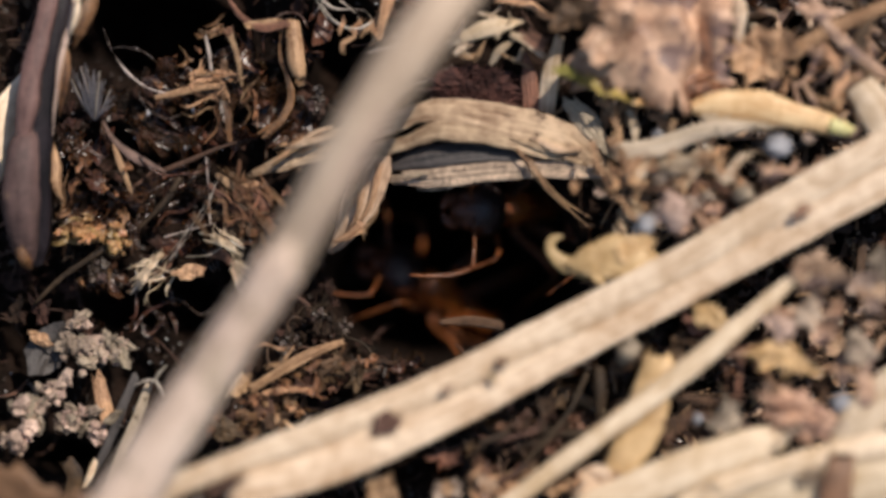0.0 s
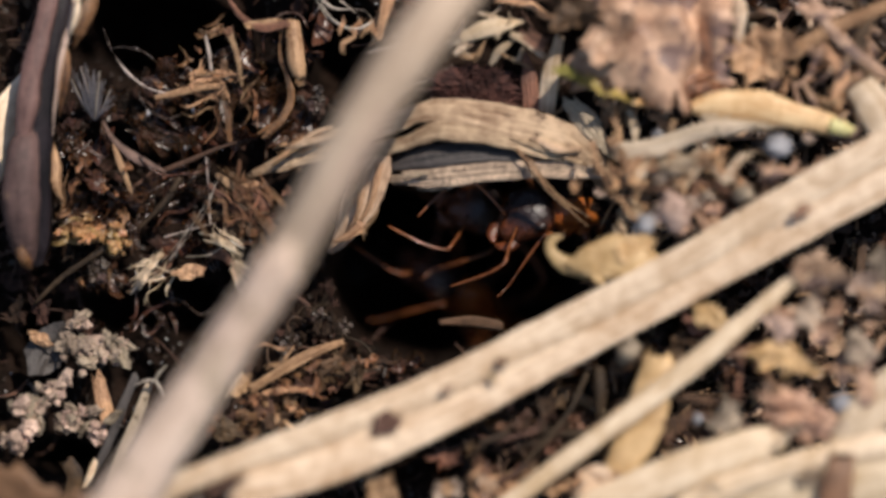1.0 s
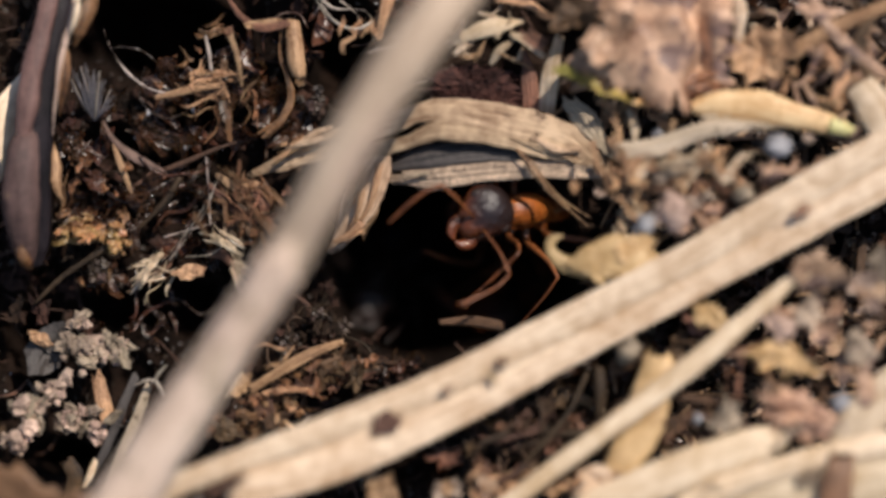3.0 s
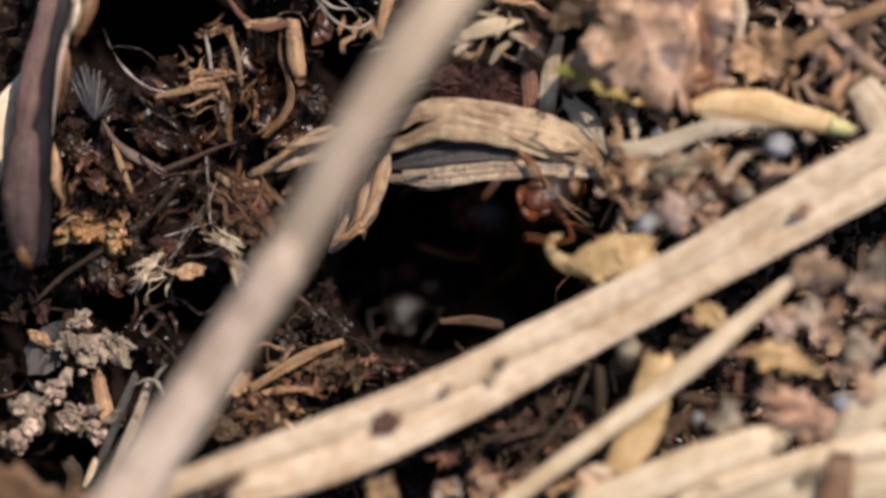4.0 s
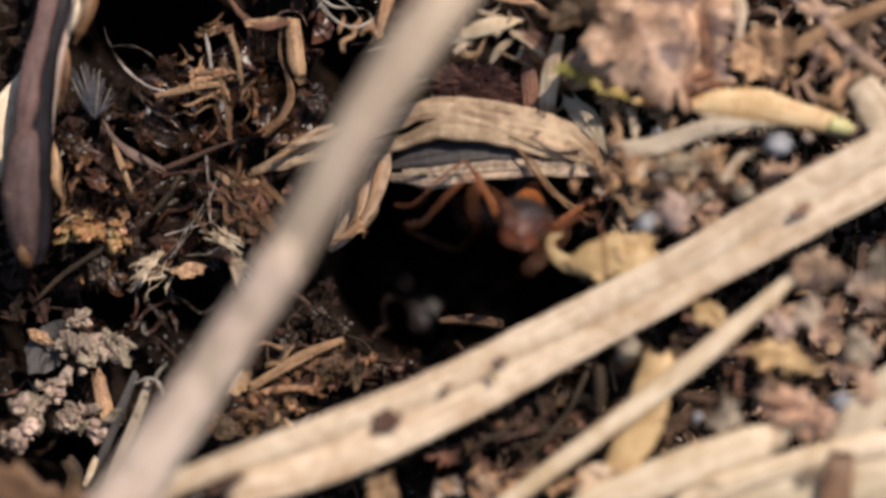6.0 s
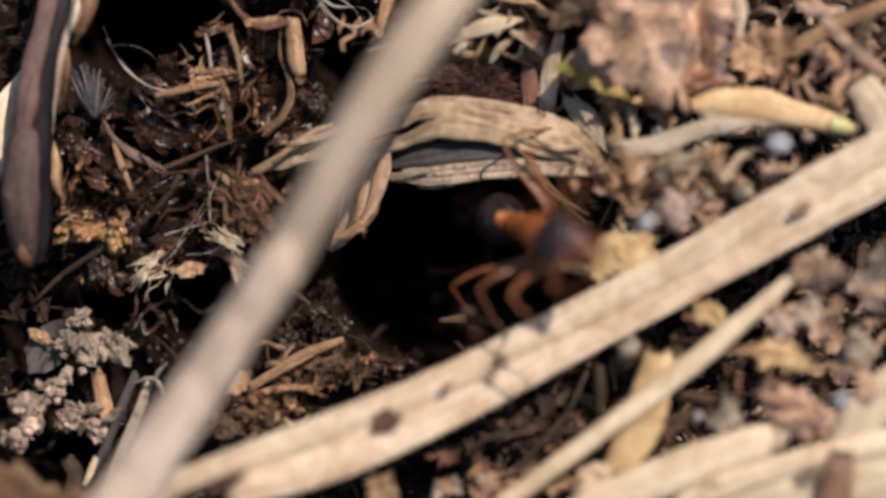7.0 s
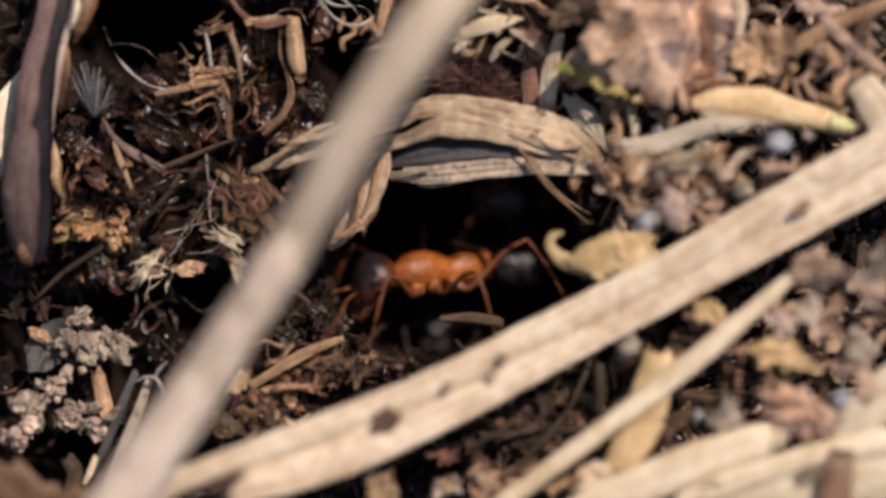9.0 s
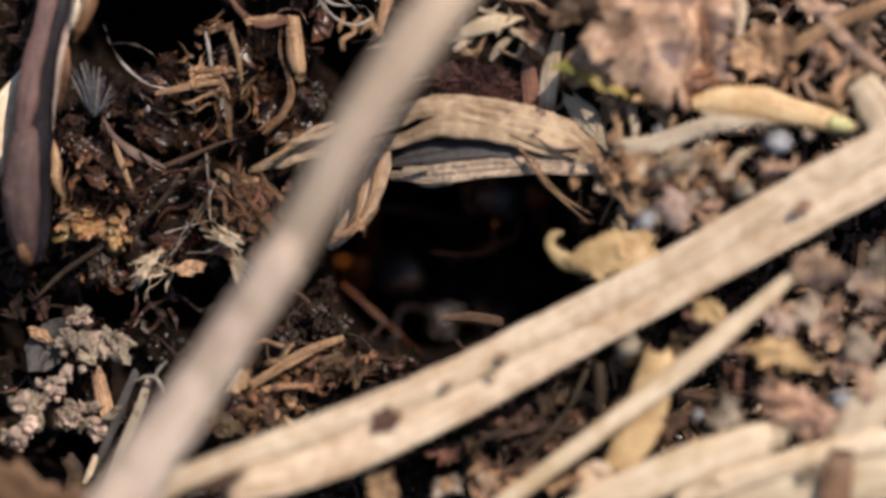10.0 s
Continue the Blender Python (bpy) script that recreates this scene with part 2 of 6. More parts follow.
def sweep(shape, points, sizes, section, steps=6, roll=0.0, wobble=0.0, ragged=0.0, up=(0, 0, 1), slot=0, seed=0):
    """A section carried along a line. sizes: one value, or one a point: half width, or (half width, half height); section: points round the unit."""
    rng = random.Random(seed * 91 + len(points))
    sizes = [(s, s) if np.isscalar(s) else tuple(s) for s in (sizes if isinstance(sizes, (list, tuple)) and not np.isscalar(sizes) else [sizes] * len(points))]
    rolls = roll if isinstance(roll, (list, tuple)) else [roll] * len(points)
    data = spline([(*p, *s, r) for p, s, r in zip(points, sizes, rolls)], steps)
    line, wide, high, lean = data[:, :3], np.maximum(data[:, 3], 0.004), np.maximum(data[:, 4], 0.004), np.radians(data[:, 5])
    count, around = len(line), len(section)
    tangent = np.gradient(line, axis=0)
    tangent /= np.linalg.norm(tangent, axis=1)[:, None] + 1e-12
    length = np.concatenate([[0], np.cumsum(np.linalg.norm(np.diff(line, axis=0), axis=1))])
    verts, uvs = [], []
    fray = [rng.uniform(-1, 1) * ragged for _ in section], [rng.uniform(-1, 1) * ragged for _ in section]
    shift = rng.uniform(0, 50)
    side0 = None
    for i in range(count):
        u = np.array(up, float)
        side = np.cross(tangent[i], u)
        if np.linalg.norm(side) < 0.15:
            side = np.cross(tangent[i], (0.3, 1, 0.2)) if side0 is None else side0
        side = side - tangent[i] * side.dot(tangent[i])
        side /= np.linalg.norm(side)
        if side0 is not None and side.dot(side0) < 0:
            side = -side
        side0 = side
        top = np.cross(side, tangent[i])
        s, t = side * math.cos(lean[i]) + top * math.sin(lean[i]), top * math.cos(lean[i]) - side * math.sin(lean[i])
        for j, (x, y) in enumerate(section):
            q = line[i] + s * x * wide[i] + t * y * high[i]
            if wobble:
                w = noise.noise((q[0] * 1.1 + shift, q[1] * 1.1, q[2] * 1.1)) + 0.5 * noise.noise((q[0] * 3 + shift, q[1] * 3, q[2] * 3))
                q = q + (s * x + t * y) * w * wobble
            if ragged and i in (0, count - 1):
                q = q + tangent[i] * fray[0 if i == 0 else 1][j]
            verts.append(q)
            uvs.append((j / around, length[i] + shift))
    faces = [(i * around + j, i * around + (j + 1) % around, (i + 1) * around + (j + 1) % around, (i + 1) * around + j)
             for i in range(count - 1) for j in range(around)]
    faces.append(tuple(range(around))[::-1])
    faces.append(tuple((count - 1) * around + j for j in range(around)))
    return shape.add(verts, faces, uvs, slot)


def ring(count, flat=1.0):
    return [(math.cos(2 * math.pi * k / count), flat * math.sin(2 * math.pi * k / count)) for k in range(count)]


def strap(ridges, cup=0.0, thick=0.22, depth=0.06, seed=1):
    """The section of a flat blade: ribbed above and below, cupped, with its own thickness."""
    rng = random.Random(seed)
    n = ridges * 2 + 1
    upper = [(-1 + 2 * k / (n - 1), cup * (1 - (-1 + 2 * k / (n - 1)) ** 2) + (depth if k % 2 else -depth * rng.random())) for k in range(n)]
    lower = [(x * 0.97, y - thick) for x, y in upper[::-2]]
    return upper + lower


def blob(shape, centre, radii, turn=0.0, seed=0, rough=0.25, detail=1, slot=0, cell=0.8, tilt=0.0):
    """A lump: a ball drawn out, turned and made uneven."""
    bm = bmesh.new()
    bmesh.ops.create_icosphere(bm, subdivisions=detail, radius=1)
    m = Euler((tilt, 0, turn)).to_matrix()
    verts = []
    for v in bm.verts:
        n = 1 + rough * (noise.noise((v.co.x * 1.3 / cell + seed * 7.1, v.co.y * 1.3 / cell, v.co.z * 1.3 / cell)) + 0.5 * noise.noise((v.co.x * 3 + seed, v.co.y * 3, v.co.z * 3)))
        q = m @ Vector((v.co.x * radii[0] * n, v.co.y * radii[1] * n, v.co.z * radii[2] * n))
        verts.append((q.x + centre[0], q.y + centre[1], q.z + centre[2]))
    faces = [tuple(v.index for v in f.verts) for f in bm.faces]
    bm.free()
    return shape.add(verts, faces, None, slot)


def flake(shape, centre, radii, turn=0.0, tilt=(0.0, 0.0), thick=0.08, seed=0, jag=0.3, bend=0.3, rings=3, spokes=12, slot=0):
    """A chip of leaf or bark: an uneven outline, bent, with a thickness."""
    rng = random.Random(seed * 13 + 5)
    spokes = int(spokes * 1.5)
    thick *= 0.6
    shape.flat = True
    rim = [1 + jag * (rng.uniform(-1, 0.5) if rng.random() < 0.8 else rng.uniform(-1.6, 0.9)) for _ in range(spokes)]
    m = Euler((tilt[0], tilt[1], turn)).to_matrix()
    verts = []
    for face in (1, -1):
        for k in range(rings + 1):
            for j in range(spokes):
                s = k / rings * rim[j]
                x, y = s * math.cos(2 * math.pi * j / spokes), s * math.sin(2 * math.pi * j / spokes)
                z = bend * (x * x - 0.4 * y * y) * radii[0] + radii[0] * (0.3 * bend + 0.1) * (noise.noise((x * 2 + seed * 3.3, y * 2, 0.5)) + 0.6 * noise.noise((x * 5 + seed, y * 5, 0.2))) + face * thick * (0.5 if k < rings else 0.35)
                q = m @ Vector((x * radii[0], y * radii[1], z))
                verts.append((q.x + centre[0], q.y + centre[1], q.z + centre[2]))
    n = (rings + 1) * spokes
    faces = []
    for k in range(rings):
        for j in range(spokes):
            a, b, c, d = k * spokes + j, k * spokes + (j + 1) % spokes, (k + 1) * spokes + (j + 1) % spokes, (k + 1) * spokes + j
            faces += [(d, c, b, a)[::-1], (n + a, n + b, n + c, n + d)[::-1]]
    for j in range(spokes):
        a, b = rings * spokes + j, rings * spokes + (j + 1) % spokes
        faces.append((a, n + a, n + b, b))
    return shape.add(verts, faces, None, slot)


BASE = {}


def mesh_of(name, shape, mats, origin, smooth=True, matrix=None):
    data = bpy.data.meshes.new(name)
    v = np.array(shape.v, float) * MM
    if matrix is None:
        matrix = SLOPE
    rot = np.array(matrix.to_3x3())
    v = v @ rot.T + np.array(matrix.translation) - np.array(origin)
    data.from_pydata([tuple(p) for p in v], [], shape.f)
    for m in mats if isinstance(mats, (list, tuple)) else [mats]:
        data.materials.append(m)
    layer = data.uv_layers.new(name="UVMap")
    loops = np.zeros(len(data.loops), dtype=np.int32)
    data.loops.foreach_get("vertex_index", loops)
    layer.data.foreach_set("uv", np.array(shape.uv, float)[loops].ravel())
    data.polygons.foreach_set("material_index", shape.m)
    data.polygons.foreach_set("use_smooth", [smooth] * len(shape.f))
    bm = bmesh.new()
    bm.from_mesh(data)
    bmesh.ops.recalc_face_normals(bm, faces=bm.faces)
    bm.to_mesh(data)
    bm.free()
    return data


def thing(name, shape, mats, label, category, group="", kind="", smooth=True):
    """One mesh on the slope as a thing of its own, with its origin at its middle."""
    middle = SLOPE @ (Vector(np.mean(np.array(shape.v), axis=0)) * MM)
    ob = new(name, mesh_of(name, shape, mats, middle, smooth and not shape.flat))
    ob.location = middle
    BASE[ob.name] = middle
    return tagged(ob, label, category, group, kind)


def part(name, shape, mats, parent, label="", smooth=True):
    """A mesh on the slope under a thing."""
    ob = new(name, mesh_of(name, shape, mats, BASE[parent.name], smooth and not shape.flat))
    ob.parent = parent
    BASE[ob.name] = BASE[parent.name]
    return tagged(ob, label)


# ---- the ground ----
def ground():
    """One sheet: fine on the nest's side round the entrance, coarse outwards, level far away."""
    def axis(near, fine, far):
        inner = np.arange(-near, near + fine / 2, fine)
        outer = near + np.geomspace(fine * 3, far, 70)
        return np.concatenate([-outer[::-1], inner, outer])
    xs, ys = axis(17.0, 0.085, 30000.0), axis(11.0, 0.085, 30000.0)
    a, b = np.meshgrid(xs, ys)
    away = np.hypot(np.maximum(np.abs(a) - 17, 0), np.maximum(np.abs(b) - 11, 0))
    h = surface(a, b) * np.exp(-away / 30.0) + step(0, 30, away) * (1.6 * lattice(a, b, 9.0) + 0.8 * lattice(a, b, 3.5))
    lean = radians(LEAN)
    x = a
    y = b * math.cos(lean) - h * math.sin(lean)
    z = b * math.sin(lean) + h * math.cos(lean)
    # the nest is a low mound: its side is straight where it is seen, and it levels off round about
    far = np.hypot(x, y - 60.0)
    dome = 90.0 * np.exp(-(far / 130.0) ** 2) - 90.0 * math.exp(-(60.0 / 130.0) ** 2)
    keep = step(60, 20, away)
    z = keep * z + (1 - keep) * (dome + h * np.exp(-away / 900.0) + 25 * lattice(a, b, 700.0) * step(300, 1500, away))
    shape = Shape()
    w = len(xs)
    shape.v = np.stack([x.ravel(), y.ravel(), z.ravel()], axis=1).tolist()
    i = np.arange(len(ys) - 1)[:, None] * w + np.arange(w - 1)[None, :]
    shape.f = np.stack([i, i + 1, i + w + 1, i + w], axis=-1).reshape(-1, 4).tolist()
    shape.uv = np.stack([a.ravel(), b.ravel()], axis=1).tolist()
    shape.m = [0] * len(shape.f)
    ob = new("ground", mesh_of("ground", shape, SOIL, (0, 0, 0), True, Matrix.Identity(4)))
    return tagged(ob, "black crumbly soil of an ant nest with a dark entrance", "ground", kind="structure")


# ---- large stalks and blades ----
def fray(parent, at, way, count, length, mat, seed):
    """Loose fibres at the broken end or the edge of a straw, parts of it."""
    rng = random.Random(seed)
    for k in range(count):
        l = length * rng.uniform(0.5, 1.2)
        p = [c + rng.uniform(-0.18, 0.18) for c in at]
        q = [c + w * l * 0.5 + rng.uniform(-0.12, 0.12) for c, w in zip(p, way)]
        r = [c + w * l + rng.uniform(-0.3, 0.3) for c, w in zip(p, way)]
        part("loose_fibre", sweep(Shape(), [p, q, r], [0.045, 0.05, 0.015], strap(2, cup=0.6, thick=0.9), steps=4, seed=seed + k), mat, parent)


def stalks():
    s = sweep(Shape(), [(8.70, 17.55, -1.00), (3.48, 11.80, 4.00), (0.25, 6.98, 8.40), (-2.09, 3.64, 9.00), (-4.22, -0.06, 8.20), (-6.24, -3.11, 7.40), (-8.63, -6.59, 6.80), (-11.46, -10.75, 6.10), (-18.27, -17.85, -1.00)],
              [(0.6, 0.55), (0.66, 0.6), (0.76, 0.62), (0.70, 0.6), (0.64, 0.56), (0.68, 0.58), (0.80, 0.62), (0.8, 0.62), (0.7, 0.55)], ring(22), steps=10, wobble=0.05, seed=3)
    stalk = thing("stalk", s, GREY_STEM, "weathered grey-tan dry stalk lying across the nest entrance", "stalk")
    # the lower length again, slightly wider, paler and pinker than the upper
    s = sweep(Shape(), [(-4.22, -0.06, 8.20), (-6.24, -3.11, 7.40), (-8.63, -6.59, 6.80), (-11.46, -10.75, 6.10), (-18.27, -17.85, -1.00)], [(0.66, 0.58), (0.70, 0.60), (0.82, 0.64), (0.82, 0.64), (0.72, 0.57)], ring(22), steps=10, wobble=0.06, ragged=0.5, seed=4)
    part("lower_sheath", s, PINK_STEM, stalk, "paler pinkish lower length of the stalk")
    rng = random.Random(5)
    for k in range(26):
        f = rng.random()
        at = [p + f * (q - p) for p, q in zip((-0.78, 6.5, 8.8), (-2.4, 3.86, 9.2))]
        part("crumb", blob(Shape(), (at[0] + rng.uniform(-0.25, 0.2), at[1] + rng.uniform(-0.2, 0.2), at[2] + rng.uniform(-0.5, 0.1)), [rng.uniform(0.05, 0.15)] * 3, k, k, 0.8, 2, cell=0.5), CRUMB, stalk, smooth=False)
    for k, pts in enumerate([[(0.10, 6.16, 9.30), (-2.06, 3.00, 9.45), (-3.69, 0.25, 8.80)], [(-4.86, -0.44, 8.60), (-6.28, -2.63, 8.00), (-8.03, -5.14, 7.50)]]):
        part("bark_ridge", sweep(Shape(), pts, [(0.05, 0.04), (0.12, 0.08), (0.05, 0.04)], strap(2, cup=0.5, thick=0.8), steps=8, wobble=0.04, seed=k), GREY_STEM, stalk)

    s = sweep(Shape(), [(-6.09, -6.99, 4.50), (-5.52, -6.82, 4.50), (-3.29, -6.18, 4.00), (0.31, -4.62, 3.40), (3.45, -3.01, 3.10), (6.70, -1.33, 3.00), (10.16, 0.59, 3.00), (13.77, 2.56, 3.00), (18.26, 5.09, 2.40)],
              [(0.36, 0.36), (0.48, 0.45), (0.56, 0.5), (0.55, 0.5), (0.45, 0.45), (0.43, 0.45), (0.50, 0.45), (0.56, 0.5), (0.6, 0.5)],
              strap(8, cup=0.28, thick=0.7, depth=0.06, seed=4), steps=16, roll=[8, 6, 4, 6, 10, 8, 4, 2, 0], wobble=0.03, ragged=0.25, seed=5)
    main = thing("straw_stalk", s, STRAW, "broad sunlit cream straw stalk with dark blotches", "straw")
    s = sweep(Shape(), [(-15.13, -10.84, 3.50), (-10.31, -8.07, 4.80), (-7.28, -6.60, 4.70), (-4.89, -5.73, 4.30), (-2.33, -4.80, 3.80), (0.10, -3.83, 3.45), (3.10, -2.34, 3.15), (6.36, -0.70, 3.05), (9.86, 1.35, 3.05), (13.28, 3.27, 3.05), (17.93, 5.83, 2.40)],
              [(0.5, 0.4), (0.42, 0.35), (0.34, 0.32), (0.38, 0.36), (0.42, 0.4), (0.46, 0.44), (0.47, 0.44), (0.48, 0.44), (0.47, 0.44), (0.5, 0.45), (0.55, 0.45)],
              strap(6, cup=0.28, thick=0.7, depth=0.06, seed=14), steps=14, roll=[-5, -5, -6, -4, 0, 4, 2, -4, 0, 0, 0], wobble=0.028, seed=15)
    part("split_strand", s, STRAW, main)
    for k, (at, r) in enumerate([((-1.61, -4.95, 4.00), (0.50, 0.36, 0.10)), ((1.68, -3.22, 3.62), (0.22, 0.16, 0.08)), ((10.31, 1.12, 3.45), (0.34, 0.20, 0.08)),
                                 ((0.13, -3.99, 3.90), (0.22, 0.09, 0.06)), ((1.42, -3.67, 3.70), (0.10, 0.2, 0.06)), ((-6.15, -6.68, 4.85), (0.7, 0.16, 0.08))]):
        part("blotch", flake(Shape(), at, r, 0.45, (0, 0), 0.10, seed=k + 3, jag=0.35, bend=0.1, spokes=16), ROOT if k in (0, 5) else STAIN, main, "dark decayed blotch")

    s = sweep(Shape(), [(10.40, -0.60, 3.32), (9.83, -1.04, 3.38), (8.20, -2.45, 3.44), (6.42, -3.87, 3.50), (4.47, -5.33, 3.56), (1.88, -7.27, 3.56), (-1.36, -9.73, 3.20)],
              [(0.08, 0.08), (0.20, 0.16), (0.29, 0.22), (0.33, 0.24), (0.29, 0.22), (0.27, 0.2), (0.3, 0.22)], strap(5, cup=0.6, thick=0.7, seed=6), steps=8, roll=-18, wobble=0.04, ragged=0.2, seed=6)
    fray(thing("straw_stalk", s, PALE_STRAW, "slim pale straw stalk tapering to a frayed tip", "straw"), (9.99, -0.91, 3.38), (0.8, 0.6, 0.1), 5, 0.8, PALE_STRAW, 1)

    s = sweep(Shape(), [(6.21, -3.09, 2.90), (6.03, -4.09, 3.10), (5.75, -5.06, 3.20), (5.17, -6.07, 3.20), (4.49, -7.26, 3.10)],
              [(0.42, 0.2), (0.62, 0.22), (0.60, 0.22), (0.52, 0.22), (0.4, 0.2)], strap(4, cup=0.8, thick=0.5, seed=7), steps=8, roll=-20, wobble=0.08, ragged=0.25, seed=7)
    thing("grass_blade", s, OCHRE, "short yellow dry grass blade under a straw", "grass blade")
    # a shadow band on the pale straws, added as a thin brown strip
    s = sweep(Shape(), [(11.35, -5.91, 4.40), (11.22, -6.53, 4.50), (11.14, -7.41, 4.50)], [(0.34, 0.12), (0.46, 0.14), (0.5, 0.14)], strap(5, cup=0.5, thick=0.6, seed=29), steps=8, wobble=0.06, ragged=0.2, seed=29)
    thing("bark_strip", s, DARK_LEAF, "dull brown strip standing in for a shadow band across pale straws", "bark strip")

    s = sweep(Shape(), [(2.85, -8.24, 3.56), (4.95, -7.18, 3.74), (7.04, -6.28, 3.86), (8.82, -5.64, 3.80), (9.51, -5.40, 3.68)],
              [(0.5, 0.3), (0.56, 0.3), (0.58, 0.3), (0.52, 0.3), (0.4, 0.22)], strap(6, cup=0.5, thick=0.6, seed=8), steps=8, roll=5, wobble=0.06, ragged=0.3, seed=8)
    fray(thing("straw_stalk", s, PALE_STRAW, "short broken pale straw in the litter", "straw"), (9.31, -5.48, 3.74), (0.9, 0.3, 0.0), 6, 0.7, PALE_STRAW, 11)
    s = sweep(Shape(), [(6.72, -7.42, 3.80), (8.17, -6.80, 3.92), (9.93, -6.19, 4.04), (11.54, -5.79, 4.10), (13.80, -5.34, 4.04)],
              [(0.3, 0.2), (0.34, 0.22), (0.36, 0.24), (0.36, 0.24), (0.36, 0.22)], strap(5, cup=0.6, thick=0.6, seed=9), steps=8, wobble=0.05, ragged=0.2, seed=9)
    fray(thing("straw_stalk", s, PALE_STRAW, "thin pale yellow straw over broad straws", "straw"), (8.00, -6.85, 4.04), (-0.9, -0.3, 0.1), 5, 0.8, PALE_STRAW, 21)
    s = sweep(Shape(), [(6.42, -8.41, 3.44), (8.34, -7.50, 3.74), (10.60, -6.77, 3.86), (12.85, -6.41, 3.92), (15.61, -5.80, 3.80)],
              [(0.7, 0.3), (0.75, 0.34), (0.8, 0.36), (0.85, 0.36), (0.8, 0.3)], strap(7, cup=0.5, thick=0.6, seed=10), steps=8, wobble=0.08, ragged=0.3, seed=10)
    fray(thing("straw_stalk", s, PALE_STRAW, "broad cream straw half buried in the litter", "straw"), (10.24, -6.59, 4.16), (0.9, 0.3, 0.0), 6, 1.6, STRAW, 31)
    s = sweep(Shape(), [(11.39, -5.79, 3.98), (12.04, -4.82, 3.98), (12.86, -4.02, 3.86), (14.51, -2.58, 3.56)],
              [(0.5, 0.2), (0.62, 0.24), (0.62, 0.24), (0.5, 0.2)], strap(5, cup=0.5, thick=0.6, seed=11), steps=8, wobble=0.08, ragged=0.2, seed=11)
    fray(thing("straw_stalk", s, STRAW, "cream straw fragment standing out of the litter", "straw"), (11.55, -5.63, 3.98), (-0.4, -0.8, 0.1), 5, 0.6, STRAW, 41)
    s = sweep(Shape(), [(12.00, 4.74, 2.84), (12.44, 4.09, 2.96), (12.88, 3.27, 2.96), (13.30, 2.30, 2.84)],
              [(0.4, 0.3), (0.5, 0.3), (0.5, 0.3), (0.4, 0.2)], strap(5, cup=0.5, thick=0.6, seed=12), steps=6, wobble=0.08, seed=12)
    thing("straw_stalk", s, STRAW, "pinkish cream straw end in litter", "straw")

    # the arch over the entrance: two strands with a slit between them, and a bent flap beside the hole
    s = sweep(Shape(), [(-5.68, 2.19, -0.20), (-4.74, 2.55, 0.20), (-3.73, 2.91, 0.50), (-2.39, 3.43, 0.90), (-1.39, 3.73, 1.10), (-0.64, 3.99, 1.30), (0.10, 4.04, 1.40), (1.09, 3.84, 1.40), (2.41, 3.58, 1.30), (3.57, 3.25, 1.20), (4.38, 2.66, 0.90), (4.69, 2.01, 0.50), (4.64, 1.61, 0.10)],
              [(0.12, 0.1), (0.24, 0.14), (0.36, 0.16), (0.40, 0.16), (0.34, 0.16), (0.32, 0.18), (0.42, 0.2), (0.50, 0.2), (0.52, 0.2), (0.48, 0.2), (0.38, 0.18), (0.28, 0.14), (0.1, 0.1)],
              strap(9, cup=0.40, thick=0.6, depth=0.17, seed=13), steps=9, roll=[0, 0, 5, 8, 10, 14, 12, 8, 5, 0, -5, -10, -20], wobble=0.09, ragged=0.15, seed=13)
    arch = thing("straw_arch", s, ARCH_STRAW, "arched dry straw roofing the nest entrance, split along its length", "straw")
    s = sweep(Shape(), [(-3.06, 2.61, 0.40), (-2.06, 2.86, 0.80), (-1.06, 3.12, 1.15), (-0.15, 3.44, 1.45), (0.76, 3.44, 1.50), (1.92, 3.21, 1.40), (3.08, 2.89, 1.20), (4.24, 2.56, 0.90)],
              [(0.14, 0.1), (0.22, 0.14), (0.20, 0.15), (0.28, 0.15), (0.34, 0.15), (0.30, 0.15), (0.24, 0.12), (0.12, 0.08)], strap(6, cup=0.40, thick=0.6, depth=0.17, seed=14), steps=9, roll=10, wobble=0.07, ragged=0.1, seed=14)
    part("split_strand", s, ARCH_STRAW, arch)
    for k, pts in enumerate([[(-0.81, 4.76, 1.60), (-1.55, 4.29, 1.80), (-2.37, 3.57, 1.70)], [(4.06, 2.92, 1.30), (3.32, 2.91, 1.50), (2.57, 3.28, 1.50)], [(3.91, 2.54, 1.10), (2.99, 2.92, 1.40), (1.91, 3.23, 1.50)], [(-3.72, 3.13, 0.80), (-4.39, 2.93, 0.70), (-5.06, 2.44, 0.50)], [(-3.05, 3.36, 0.90), (-3.88, 3.16, 0.90), (-4.63, 2.93, 0.70)], [(-3.23, 3.60, 0.60), (-3.72, 3.43, 0.70), (-4.26, 3.14, 0.50)]]):
        part("loose_fibre", sweep(Shape(), pts, [(0.05, 0.04), (0.10, 0.06), (0.04, 0.03)], strap(2, cup=0.6, thick=0.9), steps=6, wobble=0.03, seed=16 + k), TAN if k in (0, 3) else ARCH_STRAW, arch)
    s = sweep(Shape(), [(-1.69, 2.93, 0.90), (-2.06, 2.30, 0.90), (-2.39, 1.47, 0.80), (-2.81, 0.64, 0.50), (-3.27, -0.02, 0.10)],
              [(0.2, 0.08), (0.52, 0.08), (0.56, 0.08), (0.42, 0.08), (0.12, 0.06)], strap(7, cup=-0.6, thick=0.8, depth=0.14, seed=15), steps=8, roll=-18, wobble=0.09, ragged=0.2, seed=15)
    part("bent_flap", s, ARCH_STRAW, arch, "brown-edged bent flap")
